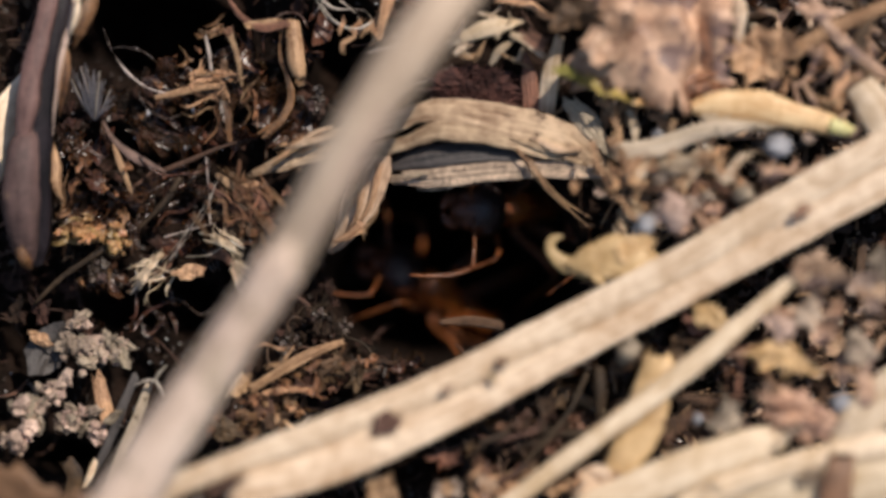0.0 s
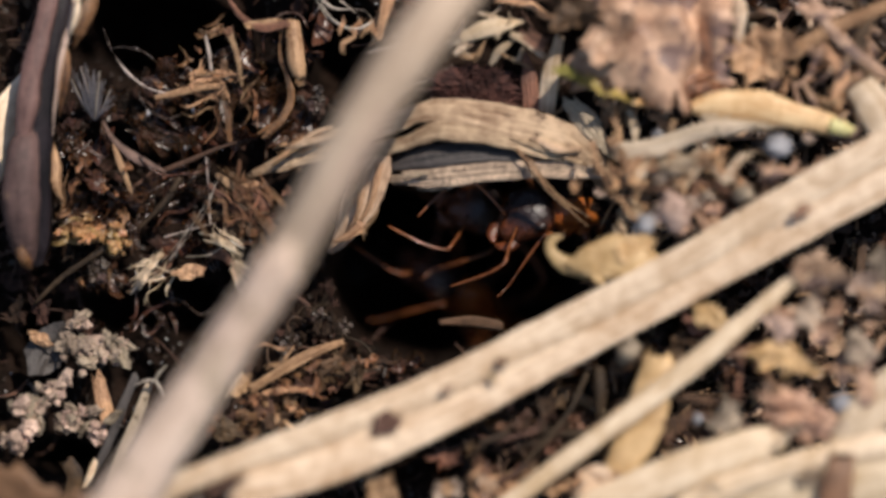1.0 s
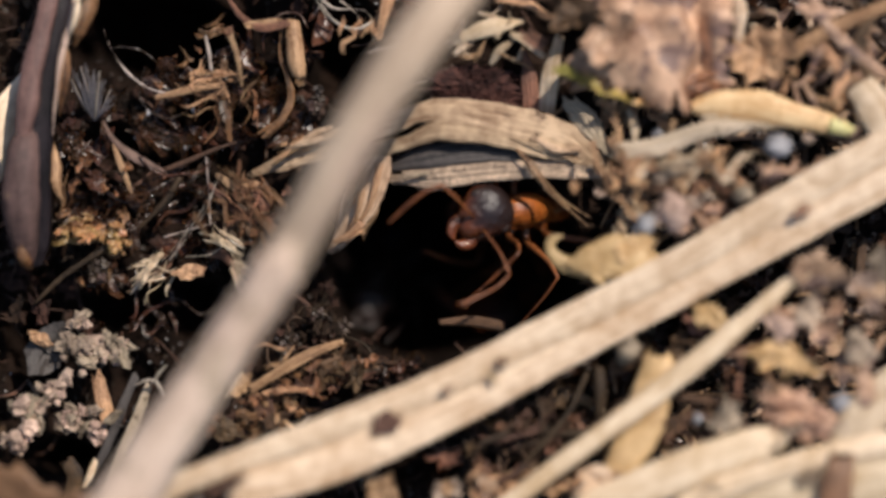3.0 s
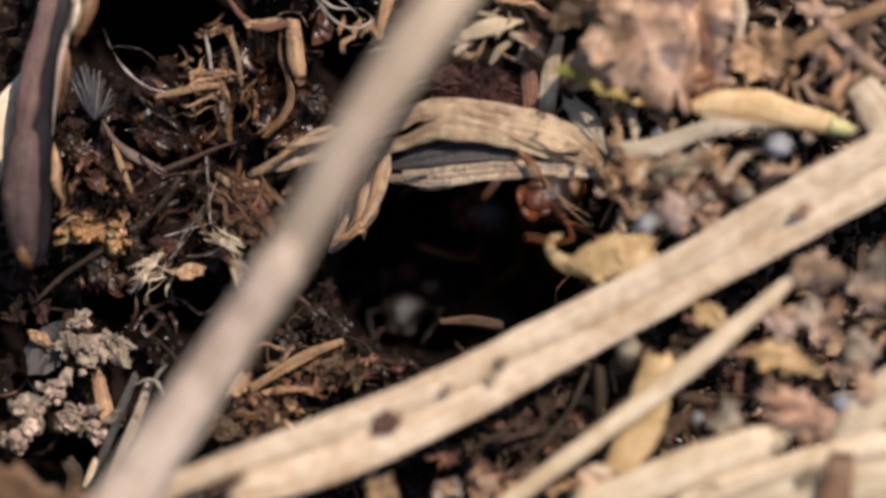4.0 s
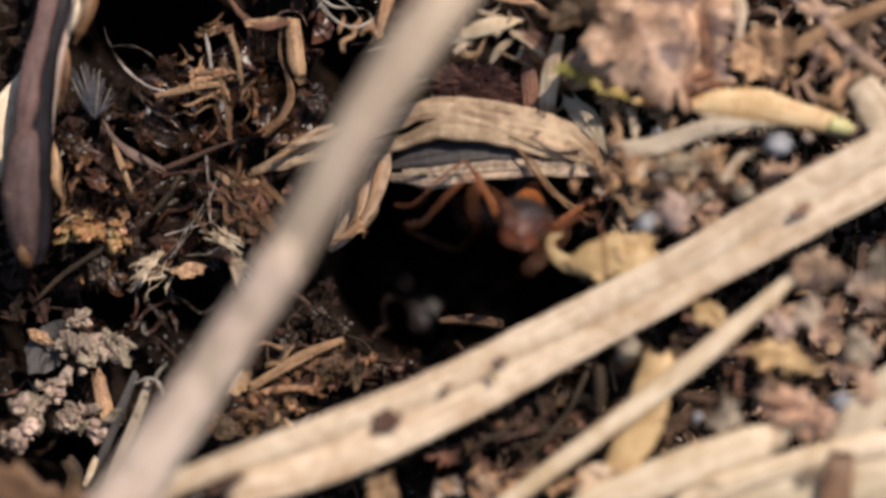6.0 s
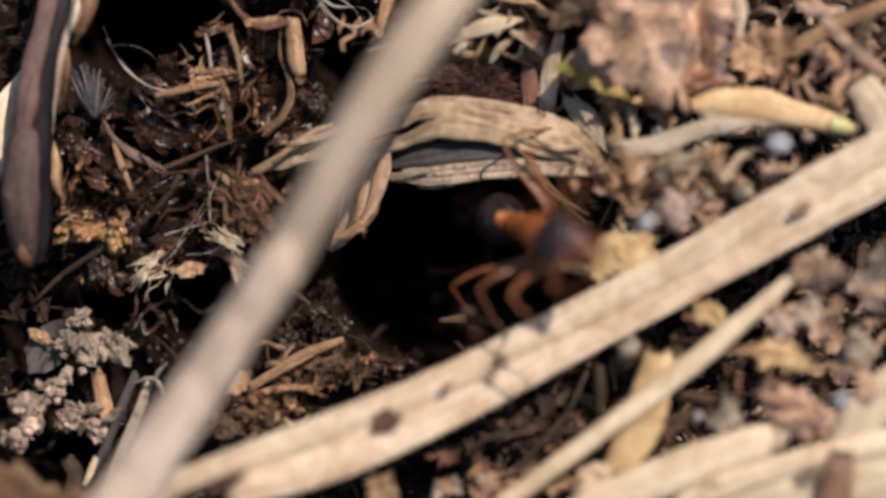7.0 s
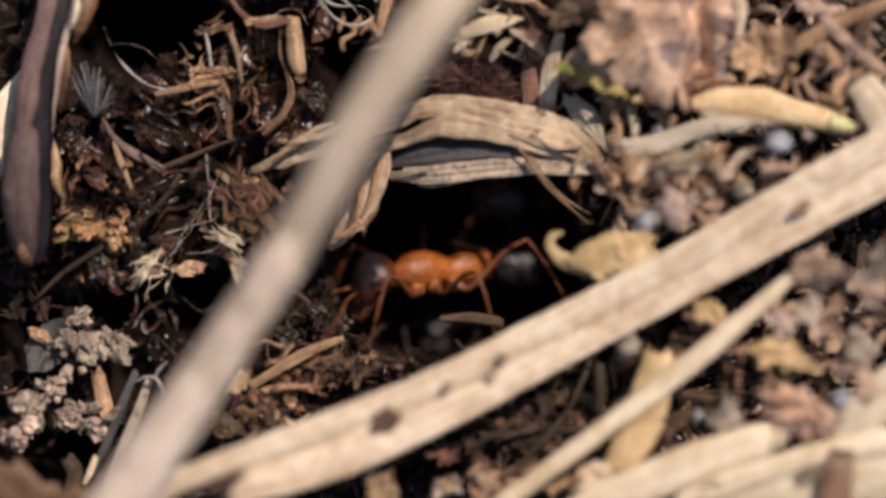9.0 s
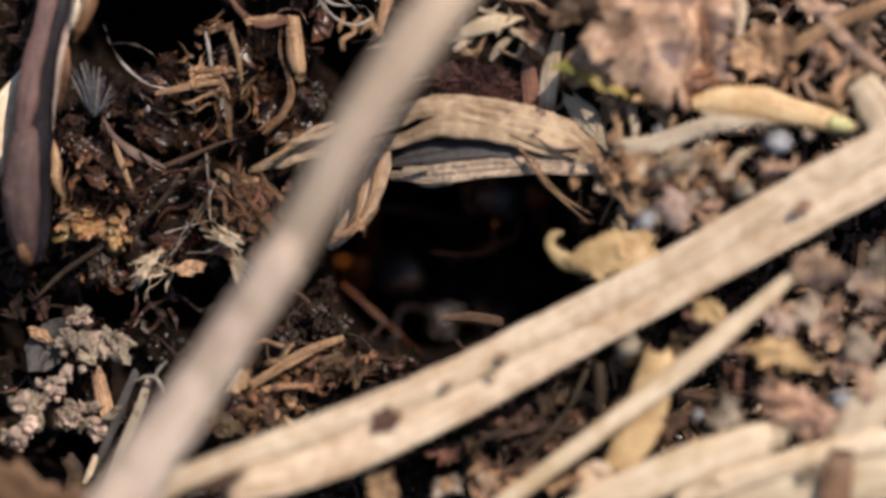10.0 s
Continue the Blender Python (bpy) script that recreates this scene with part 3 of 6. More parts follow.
    for k, (pts, w) in enumerate([([(-1.85, 2.54, 1.10), (-1.99, 1.80, 1.10), (-2.19, 1.20, 0.90), (-2.59, 0.61, 0.60)], 0.08), ([(-2.25, 2.29, 1.20), (-2.38, 1.55, 1.20), (-2.59, 0.89, 0.90), (-3.06, 0.18, 0.40)], 0.07), ([(-2.39, 0.72, 0.80), (-2.76, 0.39, 0.70), (-3.30, 0.18, 0.40)], 0.12)]):
        part("loose_fibre", sweep(Shape(), pts, [(w, 0.05)] * (len(pts) - 1) + [(0.03, 0.03)], strap(2, cup=0.6, thick=0.9), steps=5, wobble=0.04, ragged=0.06, seed=40 + k), TAN, arch, "brown curled edge")

    s = sweep(Shape(), [(-1.56, 2.47, 0.50), (-0.40, 2.71, 0.90), (1.09, 2.89, 1.00), (2.42, 2.83, 0.90), (3.76, 2.57, 0.50)],
              [(0.2, 0.2), (0.34, 0.25), (0.36, 0.25), (0.3, 0.25), (0.15, 0.15)], strap(8, cup=0.5, thick=0.9, depth=0.09, seed=17), steps=9, roll=12, wobble=0.05, ragged=0.1, seed=17)
    thing("wood_sliver", s, DARK_WOOD, "dark grey weathered wood sliver under the arch", "wood sliver")
    s = sweep(Shape(), [(-1.30, 2.09, 0.60), (-0.23, 2.10, 0.90), (1.09, 2.23, 1.00), (2.58, 2.33, 1.00), (4.55, 2.32, 0.80)],
              [(0.20, 0.16), (0.28, 0.2), (0.30, 0.2), (0.28, 0.2), (0.24, 0.18)], strap(7, cup=0.3, thick=0.9, depth=0.20, seed=18), steps=9, roll=-6, wobble=0.05, ragged=0.4, seed=18)
    sliver = thing("wood_sliver", s, GREY_WOOD, "pale grained wood sliver with dark lines at the entrance", "wood sliver")
    for k, pts in enumerate([[(0.10, 1.87, 0.80), (-0.48, 1.83, 0.90), (-1.03, 1.90, 0.80)], [(0.27, 1.80, 0.70), (-0.32, 1.74, 0.70), (-0.76, 1.76, 0.60)], [(-0.40, 2.21, 1.10), (-0.89, 2.18, 1.10), (-1.33, 2.17, 0.90)]]):
        part("loose_fibre", sweep(Shape(), pts, [(0.05, 0.05), (0.05, 0.04), (0.012, 0.012)], strap(2, cup=0.5, thick=0.9), steps=5, wobble=0.02, seed=60 + k), GREY_WOOD, sliver)

    s = sweep(Shape(), [(-11.20, 9.31, 0.30), (-11.28, 7.76, 1.00), (-11.44, 6.43, 1.20), (-11.71, 5.10, 1.20), (-11.87, 3.95, 1.20), (-11.98, 2.79, 1.10), (-12.04, 1.47, 0.90), (-12.07, 0.14, 0.60), (-12.02, -0.49, 0.40)],
              [(0.5, 0.4), (0.48, 0.4), (0.46, 0.4), (0.46, 0.4), (0.48, 0.4), (0.52, 0.42), (0.56, 0.42), (0.50, 0.4), (0.2, 0.2)], strap(4, cup=0.7, thick=1.2, depth=0.12, seed=19), steps=9, wobble=0.07, seed=19)
    bark = thing("twig", s, BLACK_BARK, "dark purple-brown twig with peeling bark", "twig")
    s = sweep(Shape(), [(-11.37, 9.29, 0.60), (-11.48, 7.56, 1.50), (-11.72, 6.23, 1.70), (-11.98, 5.24, 1.80), (-12.12, 4.25, 1.80), (-12.29, 3.27, 1.60), (-12.46, 2.70, 1.30)], [(0.26, 0.24), (0.28, 0.26), (0.27, 0.25), (0.31, 0.26), (0.30, 0.26), (0.24, 0.2), (0.1, 0.1)],
              strap(4, cup=0.8, thick=0.9, depth=0.12, seed=20), steps=9, roll=-8, wobble=0.07, ragged=0.15, seed=20)
    part("bark_ridge", s, TWIG, bark, "brown bark ridge")
    s = sweep(Shape(), [(-10.78, 7.59, 1.10), (-10.92, 6.49, 1.50), (-11.16, 5.42, 1.60), (-11.29, 4.43, 1.60), (-11.41, 3.28, 1.40)], [(0.03, 0.05), (0.06, 0.07), (0.08, 0.08), (0.07, 0.07), (0.03, 0.04)],
              strap(2, cup=0.8, thick=0.8), steps=9, roll=20, wobble=0.04, seed=21)
    part("bark_edge", s, GREY_STEM, bark, "pale grey bark edge")
    s = sweep(Shape(), [(-12.13, 3.41, 1.30), (-12.20, 2.91, 1.70), (-12.29, 1.95, 1.80), (-12.30, 0.96, 1.70), (-12.24, 0.22, 1.50), (-12.17, -0.27, 1.20), (-12.15, -0.52, 0.80)], [(0.3, 0.26), (0.46, 0.36), (0.54, 0.42), (0.52, 0.4), (0.42, 0.34), (0.26, 0.2), (0.08, 0.08)],
              strap(5, cup=0.8, thick=1.0, depth=0.10, seed=22), steps=9, roll=6, wobble=0.07, ragged=0.12, seed=22)
    sheath = part("bud_sheath", s, BARK, bark, "purple sheath with a brown tip")
    part("tip", sweep(Shape(), [(-12.32, 0.01, 1.70), (-12.20, -0.32, 1.60), (-12.08, -0.54, 1.10)], [(0.12, 0.10), (0.18, 0.12), (0.1, 0.08)], strap(3, cup=0.7, thick=0.8), steps=6, wobble=0.05, ragged=0.08, seed=23), RUST, sheath, "orange-brown tip")
    part("bark_flap", sweep(Shape(), [(-10.59, 7.54, 1.90), (-10.64, 6.96, 2.00), (-10.78, 6.47, 1.90), (-10.96, 6.11, 1.60)], [(0.05, 0.04), (0.08, 0.05), (0.07, 0.05), (0.03, 0.03)],
                            strap(3, cup=0.7, thick=0.8), steps=7, roll=-20, wobble=0.05, ragged=0.1, seed=20), PALE_STRAW, bark, "cream peeling inner bark")
    part("bark_flap", sweep(Shape(), [(-10.15, 7.67, 1.20), (-10.33, 6.99, 1.50), (-10.59, 6.33, 1.50), (-10.78, 5.93, 1.20)], [(0.2, 0.06), (0.24, 0.07), (0.18, 0.06), (0.05, 0.05)],
                            strap(4, cup=0.7, thick=0.8), steps=7, roll=35, wobble=0.06, ragged=0.1, seed=24), RUST, bark, "peeling golden strip of bark")
    part("bark_flap", sweep(Shape(), [(-11.04, 6.11, 0.90), (-11.06, 5.44, 1.10), (-11.14, 4.78, 1.10), (-11.25, 4.04, 0.80)], [(0.06, 0.05), (0.14, 0.06), (0.15, 0.06), (0.05, 0.05)],
                            strap(4, cup=0.7, thick=0.8), steps=7, roll=25, wobble=0.08, ragged=0.15, seed=25), RUST, bark, "rusty frayed strip of bark")
    part("bark_flap", sweep(Shape(), [(-11.43, 3.05, 0.70), (-11.33, 2.46, 0.90), (-11.33, 1.88, 0.90), (-11.21, 1.44, 0.60)], [(0.06, 0.05), (0.14, 0.06), (0.13, 0.06), (0.05, 0.05)],
                            strap(4, cup=0.7, thick=0.8), steps=7, roll=25, wobble=0.08, ragged=0.15, seed=26), TAN, bark, "rusty frayed strip of bark")
    s = sweep(Shape(), [(-12.23, 5.34, 0.30), (-12.87, 3.97, 0.60), (-13.11, 2.81, 0.50), (-13.75, 1.14, 0.20)], [(0.1, 0.1), (0.45, 0.25), (0.45, 0.25), (0.3, 0.2)], strap(5, cup=0.5, thick=0.6), steps=7, roll=15, wobble=0.05, seed=21)
    thing("straw_stalk", s, PALE_STRAW, "cream straw lying under a dark twig", "straw")


def leaves():
    # a curled dead leaf with a yellow-green rim
    def sheet(corner, along, across, rows, cols, curl, seed, thick=0.10):
        shape = Shape()
        n = (rows + 1) * (cols + 1)
        corner, along, across = (np.array(v, float) for v in (corner, along, across))
        normal = np.cross(along, across)
        normal /= np.linalg.norm(normal)
        if normal[2] < 0:
            normal = -normal
        rng = random.Random(seed)
        jag0, jag1 = [rng.uniform(-0.10, 0.12) for _ in range(cols + 1)], [rng.uniform(-0.16, 0.12) for _ in range(cols + 1)]
        side0, side1 = [rng.uniform(-0.12, 0.12) for _ in range(rows + 1)], [rng.uniform(-0.08, 0.08) for _ in range(rows + 1)]
        for face in (0, 1):
            for i in range(rows + 1):
                for j in range(cols + 1):
                    u, v = j / cols, i / rows
                    u2 = u + side0[i] * max(0, 1 - 7 * u) + side1[i] * max(0, 1 - 7 * (1 - u))
                    v2 = v + jag0[j] * max(0, 1 - 7 * v) + jag1[j] * max(0, 1 - 7 * (1 - v))
                    q = corner + along * u2 + across * v2
                    z = curl(u, v) + 0.34 * noise.noise((u * 3 + seed, v * 2.5, 0.3)) + 0.10 * noise.noise((u * 8, v * 7 + seed, 0.7))
                    shape.v.append(tuple(q + normal * (z - face * thick)))
                    shape.uv.append((u, v * 4))
        w = cols + 1
        for i in range(rows):
            for j in range(cols):
                a = i * w + j
                shape.f += [(a, a + 1, a + w + 1, a + w), (n + a, n + a + w, n + a + w + 1, n + a + 1)]
        for j in range(cols):
            for a in (j, rows * w + j):
                shape.f.append((a, n + a, n + a + 1, a + 1))
        for i in range(rows):
            for a in (i * w, i * w + cols):
                shape.f.append((a, n + a, n + a + w, a + w))
        shape.m = [0] * len(shape.f)
        return shape

    fold = lambda u, v: 0.55 * math.sin(u * 3.0) - 0.8 * float(step(0.68, 0.73, u + 0.05 * math.sin(v * 9))) + 0.7 * float(step(0.75, 0.9, u)) - 0.45 * v * v + 0.35 * float(step(0.35, 0.5, v + 0.3 * u))
    leaf = thing("dead_leaf", sheet((4.19, 7.96, 2.36), np.subtract((8.27, 7.53, 2.54), (4.19, 7.96, 2.36)), np.subtract((4.36, 4.53, 2.18), (4.19, 7.96, 2.36)), 26, 34, fold, 3),
                 LEAF, "curled pinkish brown dead leaf with a torn edge", "leaf")
    for k, (at, r, turn) in enumerate([((3.61, 5.09, 2.45), (0.5, 0.18, 0.1), -0.4), ((4.27, 4.79, 2.45), (0.5, 0.22, 0.1), -0.45), ((5.09, 4.43, 2.45), (0.42, 0.15, 0.1), -0.3), ((5.79, 4.27, 2.45), (0.36, 0.18, 0.1), 0.2)]):
        part("leaf_rim", flake(Shape(), at, r, turn, (0.3, 0.2), 0.07, seed=30 + k, jag=0.35, bend=0.5), GREEN if k != 3 else YELLOW, leaf, "yellow-green fresh rim")
    part("torn_lobe", flake(Shape(), (4.11, 5.26, 2.24), (0.85, 0.6, 0.1), 0.5, (0.2, -0.3), 0.08, seed=5, bend=0.4), LEAF, leaf)
    part("torn_lobe", flake(Shape(), (4.81, 6.19, 3.20), (0.9, 0.7, 0.1), 0.9, (0.2, -0.2), 0.08, seed=6, jag=0.35, bend=0.5), LEAF, leaf)
    # shadow at the leaf's upper corner, added as a dark brown lobe
    part("torn_lobe", flake(Shape(), (3.93, 6.78, 2.80), (0.8, 0.5, 0.1), 0.2, (0.3, -0.3), 0.08, seed=7, jag=0.35, bend=0.4), BROWN, leaf, "dark brown lobe standing in for shadow at the leaf's corner")
    part("torn_lobe", flake(Shape(), (6.98, 4.60, 2.30), (1.2, 0.5, 0.1), 0.25, (0.35, 0.1), 0.08, seed=8, bend=0.3), RUST, leaf, "orange-brown torn lobe")

    s = sweep(Shape(), [(7.22, 4.08, 2.36), (8.19, 4.17, 2.54), (9.24, 4.07, 2.66), (10.38, 3.80, 2.66), (11.29, 3.58, 2.54), (11.92, 3.45, 2.36)],
              [(0.2, 0.1), (0.44, 0.16), (0.46, 0.18), (0.36, 0.18), (0.27, 0.16), (0.12, 0.08)], strap(6, cup=0.9, thick=0.8, depth=0.14, seed=23), steps=9, roll=-8, wobble=0.05, seed=23)
    bud = thing("bud_scale", s, YELLOW, "pale yellow pointed bud scale on the litter", "bud scale")
    part("tip", sweep(Shape(), [(11.15, 3.57, 2.85), (11.60, 3.46, 2.75), (12.03, 3.40, 2.50)], [(0.24, 0.18), (0.2, 0.17), (0.06, 0.06)], ring(10), steps=6, wobble=0.03, seed=27), BUD_TIP, bud, "yellow-green tip")
    part("inner_scale", sweep(Shape(), [(7.46, 3.86, 2.36), (8.43, 3.81, 2.54), (9.58, 3.69, 2.54), (10.41, 3.53, 2.42)], [(0.1, 0.06), (0.28, 0.1), (0.24, 0.1), (0.06, 0.05)], strap(4, cup=0.8, thick=0.8, depth=0.12), steps=8, wobble=0.04, seed=26), STRAW, bud, "tan inner scale")

    hook = thing("plant_flake", sweep(Shape(), [(3.66, -0.54, 2.60), (4.18, -0.41, 2.75), (4.91, -0.24, 2.85), (5.64, -0.34, 2.80), (6.39, -0.54, 2.60)], [(0.22, 0.12), (0.46, 0.14), (0.60, 0.15), (0.56, 0.15), (0.2, 0.1)], strap(3, cup=0.7, thick=0.6, depth=0.05, seed=24), steps=10, roll=[0, -6, 4, 8, 0], wobble=0.16, ragged=0.25, seed=24), OCHRE,
                 "ochre yellow plant flake with a hooked end", "plant flake")
    part("torn_lobe", flake(Shape(), (5.56, 0.02, 2.90), (0.72, 0.42, 0.1), 0.5, (0.15, 0.1), 0.1, seed=16, jag=0.4, bend=0.12, spokes=14), OCHRE, hook)
    part("torn_lobe", flake(Shape(), (4.50, -0.67, 2.85), (0.5, 0.28, 0.1), -0.2, (-0.1, 0.1), 0.1, seed=17, jag=0.45, bend=0.12, spokes=14), OCHRE, hook)
    part("hook", sweep(Shape(), [(4.18, -0.60, 2.54), (3.53, -0.44, 2.48), (3.14, -0.07, 2.42), (3.17, 0.26, 2.42), (3.47, 0.38, 2.42)], [(0.3, 0.1), (0.24, 0.1), (0.16, 0.08), (0.14, 0.08), (0.05, 0.05)],
                       strap(3, cup=0.5, thick=0.7), steps=7, wobble=0.03, seed=25), OCHRE, hook)

    thing("dead_leaf", sheet((-15.26, -4.91, 3.80), np.subtract((-9.43, -7.33, 3.92), (-15.26, -4.91, 3.80)), (0.5, -3.5, -1.0), 14, 18, lambda u, v: 0.4 * math.sin(u * 3.1), 9),
          DARK_LEAF, "dark brown dead leaf edge close to the lens", "leaf")


# ---- the litter that can be told apart ----
def pieces():
    def stick(name, points, size, mat, label, category, seed, flat=0.7, sides=8, ragged=0.06, wobble=0.05, steps=6, roll=0):
        sizes = size if isinstance(size, list) else [size] * len(points)
        section = ring(sides)
        if mat not in (HAIR, ROOT) and name != "seed_husk":
            section, wobble, ragged = strap(4, cup=0.7, thick=1.1, depth=0.14, seed=seed), 0.22 * max(sizes), 0.9 * max(sizes)
            roll = [random.Random(seed + k).uniform(-25, 25) for k in range(len(points))]
        body = sweep(Shape(), points, [(x, x * flat) for x in sizes], section, steps=steps, wobble=wobble, ragged=ragged, seed=seed, roll=roll)
        body.flat = len(section) > 12
        return thing(name, body, mat, label, category)

    pod = stick("seed_husk", [(-4.43, 6.71, 0.40), (-4.39, 6.17, 0.50), (-4.33, 5.59, 0.50), (-4.23, 5.10, 0.40)], [0.22, 0.25, 0.26, 0.22], TAN, "tan cylindrical seed husk with a frayed end", "seed husk", 31, 0.9, 12)
    stick("root", [(-4.78, 6.36, 0.10), (-4.80, 5.69, 0.20), (-4.57, 5.02, 0.30), (-4.48, 4.43, 0.30), (-4.76, 3.81, 0.40), (-5.26, 3.38, 0.40)], [0.07, 0.08, 0.09, 0.1, 0.12, 0.16], RUST, "curved brown root with a blunt end", "root", 32)
    stick("twig", [(-6.41, 7.52, 0.20), (-5.97, 6.87, 0.50), (-5.35, 6.49, 0.70), (-4.58, 6.63, 0.70)], [0.06, 0.09, 0.12, 0.12], BROWN, "bent brown twig with a cut end", "twig", 33)
    thing("bark_chip", flake(Shape(), (-5.22, 6.60, 0.60), (0.6, 0.2, 0.1), 0.05, (0.2, 0.1), 0.14, seed=44, jag=0.3, bend=0.2), TAN, "dull tan flat bark chip", "bark chip")
    stick("fibre", [(-10.03, 6.55, 0.30), (-9.74, 5.84, 0.60), (-9.29, 5.20, 0.70), (-8.68, 4.74, 0.60), (-8.06, 4.58, 0.40)], [0.006, 0.010, 0.014, 0.016, 0.014], HAIR, "curved pale plant hair on soil", "fibre", 34, 1, 6)
    stick("twig", [(-8.48, 4.48, 0.40), (-7.89, 4.58, 0.50), (-7.22, 4.75, 0.60), (-6.59, 4.81, 0.50)], [0.07, 0.1, 0.11, 0.08], TAN, "tan splinter on dark litter", "twig", 35)
    for k, (at, r, turn) in enumerate([((-6.98, 5.01, 0.40), (0.62, 0.30), 0.3), ((-6.82, 4.60, 0.30), (0.5, 0.24), -0.2), ((-7.20, 5.27, 0.30), (0.5, 0.18), 0.9), ((-6.49, 5.39, 0.20), (0.3, 0.14), 1.6),
                                       ((-6.87, 6.35, 0.30), (0.4, 0.16), 0.3), ((-6.40, 6.43, 0.30), (0.3, 0.14), 0.0)]):
        thing("bark_chip", flake(Shape(), at, (*r, 0.1), turn, (0.3 - k * 0.1, 0.2), 0.09, seed=40 + k, jag=0.5, bend=0.4), [TAN, BROWN][k % 2], "fibrous tan-brown bark chip on black soil", "bark chip", "bark chips in the litter")
    # a tuft of grey bristles
    tuft = thing("bristle_tuft", blob(Shape(), (-10.26, 4.03, 0.00), (0.35, 0.25, 0.25), seed=4, rough=0.4, detail=2), DARK_LITTER, "tuft of grey bristles on dark litter", "tuft")
    for k in range(30):
        f = k / 29
        j = lambda: RNG.uniform(-0.07, 0.07)
        top = [a + (b - a) * f for a, b in zip((-10.98, 5.13, 0.50), (-9.68, 4.34, 0.30))]
        crown = 0.62 * math.sin(math.pi * f)
        part("bristle", sweep(Shape(), [(-10.29, 3.78, 0.10), [a + (b - a) * 0.45 + j() for a, b in zip((-10.25, 3.77, 0.45), (top[0] - 0.08, top[1] + crown * 0.9, top[2]))], (top[0] + j(), top[1] + crown + 2 * j(), top[2] + 0.1 + j())],
                              [0.018, 0.024, 0.008], ring(5), steps=5, seed=k), HAIR if k % 6 == 1 else BRISTLE, tuft, "pale bristle" if k % 6 == 1 else "")
    stick("grass_blade", [(-10.05, 3.73, 0.10), (-9.68, 3.18, 0.30), (-9.05, 2.69, 0.50), (-8.23, 2.31, 0.30)], [0.05, 0.07, 0.13, 0.06], TWIG, "dark folded fragment of grass blade", "grass blade", 36, 0.2)
    stick("bark_shred", [(-6.26, 6.30, 0.50), (-6.05, 5.63, 0.60), (-5.93, 4.81, 0.40)], [0.09, 0.08, 0.05], TAN, "narrow tan strip of bark on edge", "bark shred", 181, 0.4)
    stick("bark_shred", [(-6.43, 4.34, 0.40), (-6.34, 3.77, 0.50), (-6.30, 3.18, 0.30)], [0.05, 0.09, 0.06], RUST, "narrow brown strip of bark", "bark shred", 182, 0.4)
    stick("fibre", [(-6.98, 6.26, 0.60), (-6.88, 5.76, 0.70), (-6.82, 5.26, 0.60)], [0.02, 0.03, 0.02], HAIR, "short pale fibre on a bark chip", "fibre", 183, 1, 6)
    stick("grass_blade", [(-9.73, 3.10, 0.30), (-9.47, 2.43, 0.50), (-9.20, 1.68, 0.30)], [0.05, 0.1, 0.04], TAN, "thin tan fragment of grass blade", "grass blade", 37, 0.4)
    stick("root", [(-8.25, 2.32, 0.10), (-7.41, 2.65, 0.20), (-6.40, 3.05, 0.30), (-5.49, 3.27, 0.20)], [0.05, 0.07, 0.07, 0.05], ROOT, "thin dark root across the litter", "root", 38)
    stick("twig", [(-7.73, 2.15, 0.40), (-8.23, 1.35, 0.30), (-8.92, 0.68, 0.10), (-9.35, 0.18, -0.10)], [0.12, 0.1, 0.08, 0.05], ROOT, "dark twig running down the slope", "twig", 39)
    # the shredded brown heap beside the stalk
    for k, (p, q, w) in enumerate([((-6.86, 1.85, 0.40), (-5.22, 0.68, 0.50), 0.12), ((-6.39, 1.51, 0.50), (-5.31, 0.18, 0.40), 0.10), ((-5.73, 1.77, 0.40), (-5.23, 0.68, 0.30), 0.16), ((-6.65, 2.18, 0.30), (-5.56, 1.60, 0.40), 0.12),
                                   ((-6.48, 0.77, 0.40), (-5.57, 0.10, 0.30), 0.09), ((-6.13, 1.35, 0.70), (-5.72, 0.35, 0.60), 0.14), ((-6.91, -0.15, 0.20), (-6.24, -0.48, 0.20), 0.16), ((-5.97, 1.85, 0.50), (-5.15, 1.60, 0.30), 0.1),
                                   ((-6.99, 1.10, 0.20), (-5.90, 0.93, 0.40), 0.08), ((-5.48, 1.02, 0.30), (-4.90, 0.02, 0.40), 0.12)]):
        mid = tuple((x + y) / 2 + RNG.uniform(-0.15, 0.2) for x, y in zip(p, q))
        stick("bark_shred", [p, mid, q], [w * 0.5, w, w * 0.4], [BROWN, ROOT, BROWN, TAN][k % 4], "reddish brown shred of rotted bark", "bark shred", 50 + k, 0.35)
    for k, (p, q) in enumerate([((-8.06, -0.32, 0.40), (-6.58, 2.18, 0.60)), ((-8.32, -0.40, 0.30), (-6.86, 1.60, 0.50)), ((-7.90, -0.23, 0.30), (-7.30, 0.85, 0.60)), ((-7.57, -0.23, 0.20), (-6.40, 0.18, 0.30)), ((-8.24, 0.35, 0.20), (-6.74, 0.77, 0.20)),
                                ((-6.97, 2.68, 0.50), (-6.87, 0.68, 0.30))]):
        mid = tuple((x + y) / 2 + RNG.uniform(-0.2, 0.2) for x, y in zip(p, q))
        stick("fibre", [p, mid, q], [0.012, 0.022, 0.01], HAIR, "long pale plant hair over the litter", "fibre", 70 + k, 1, 5)
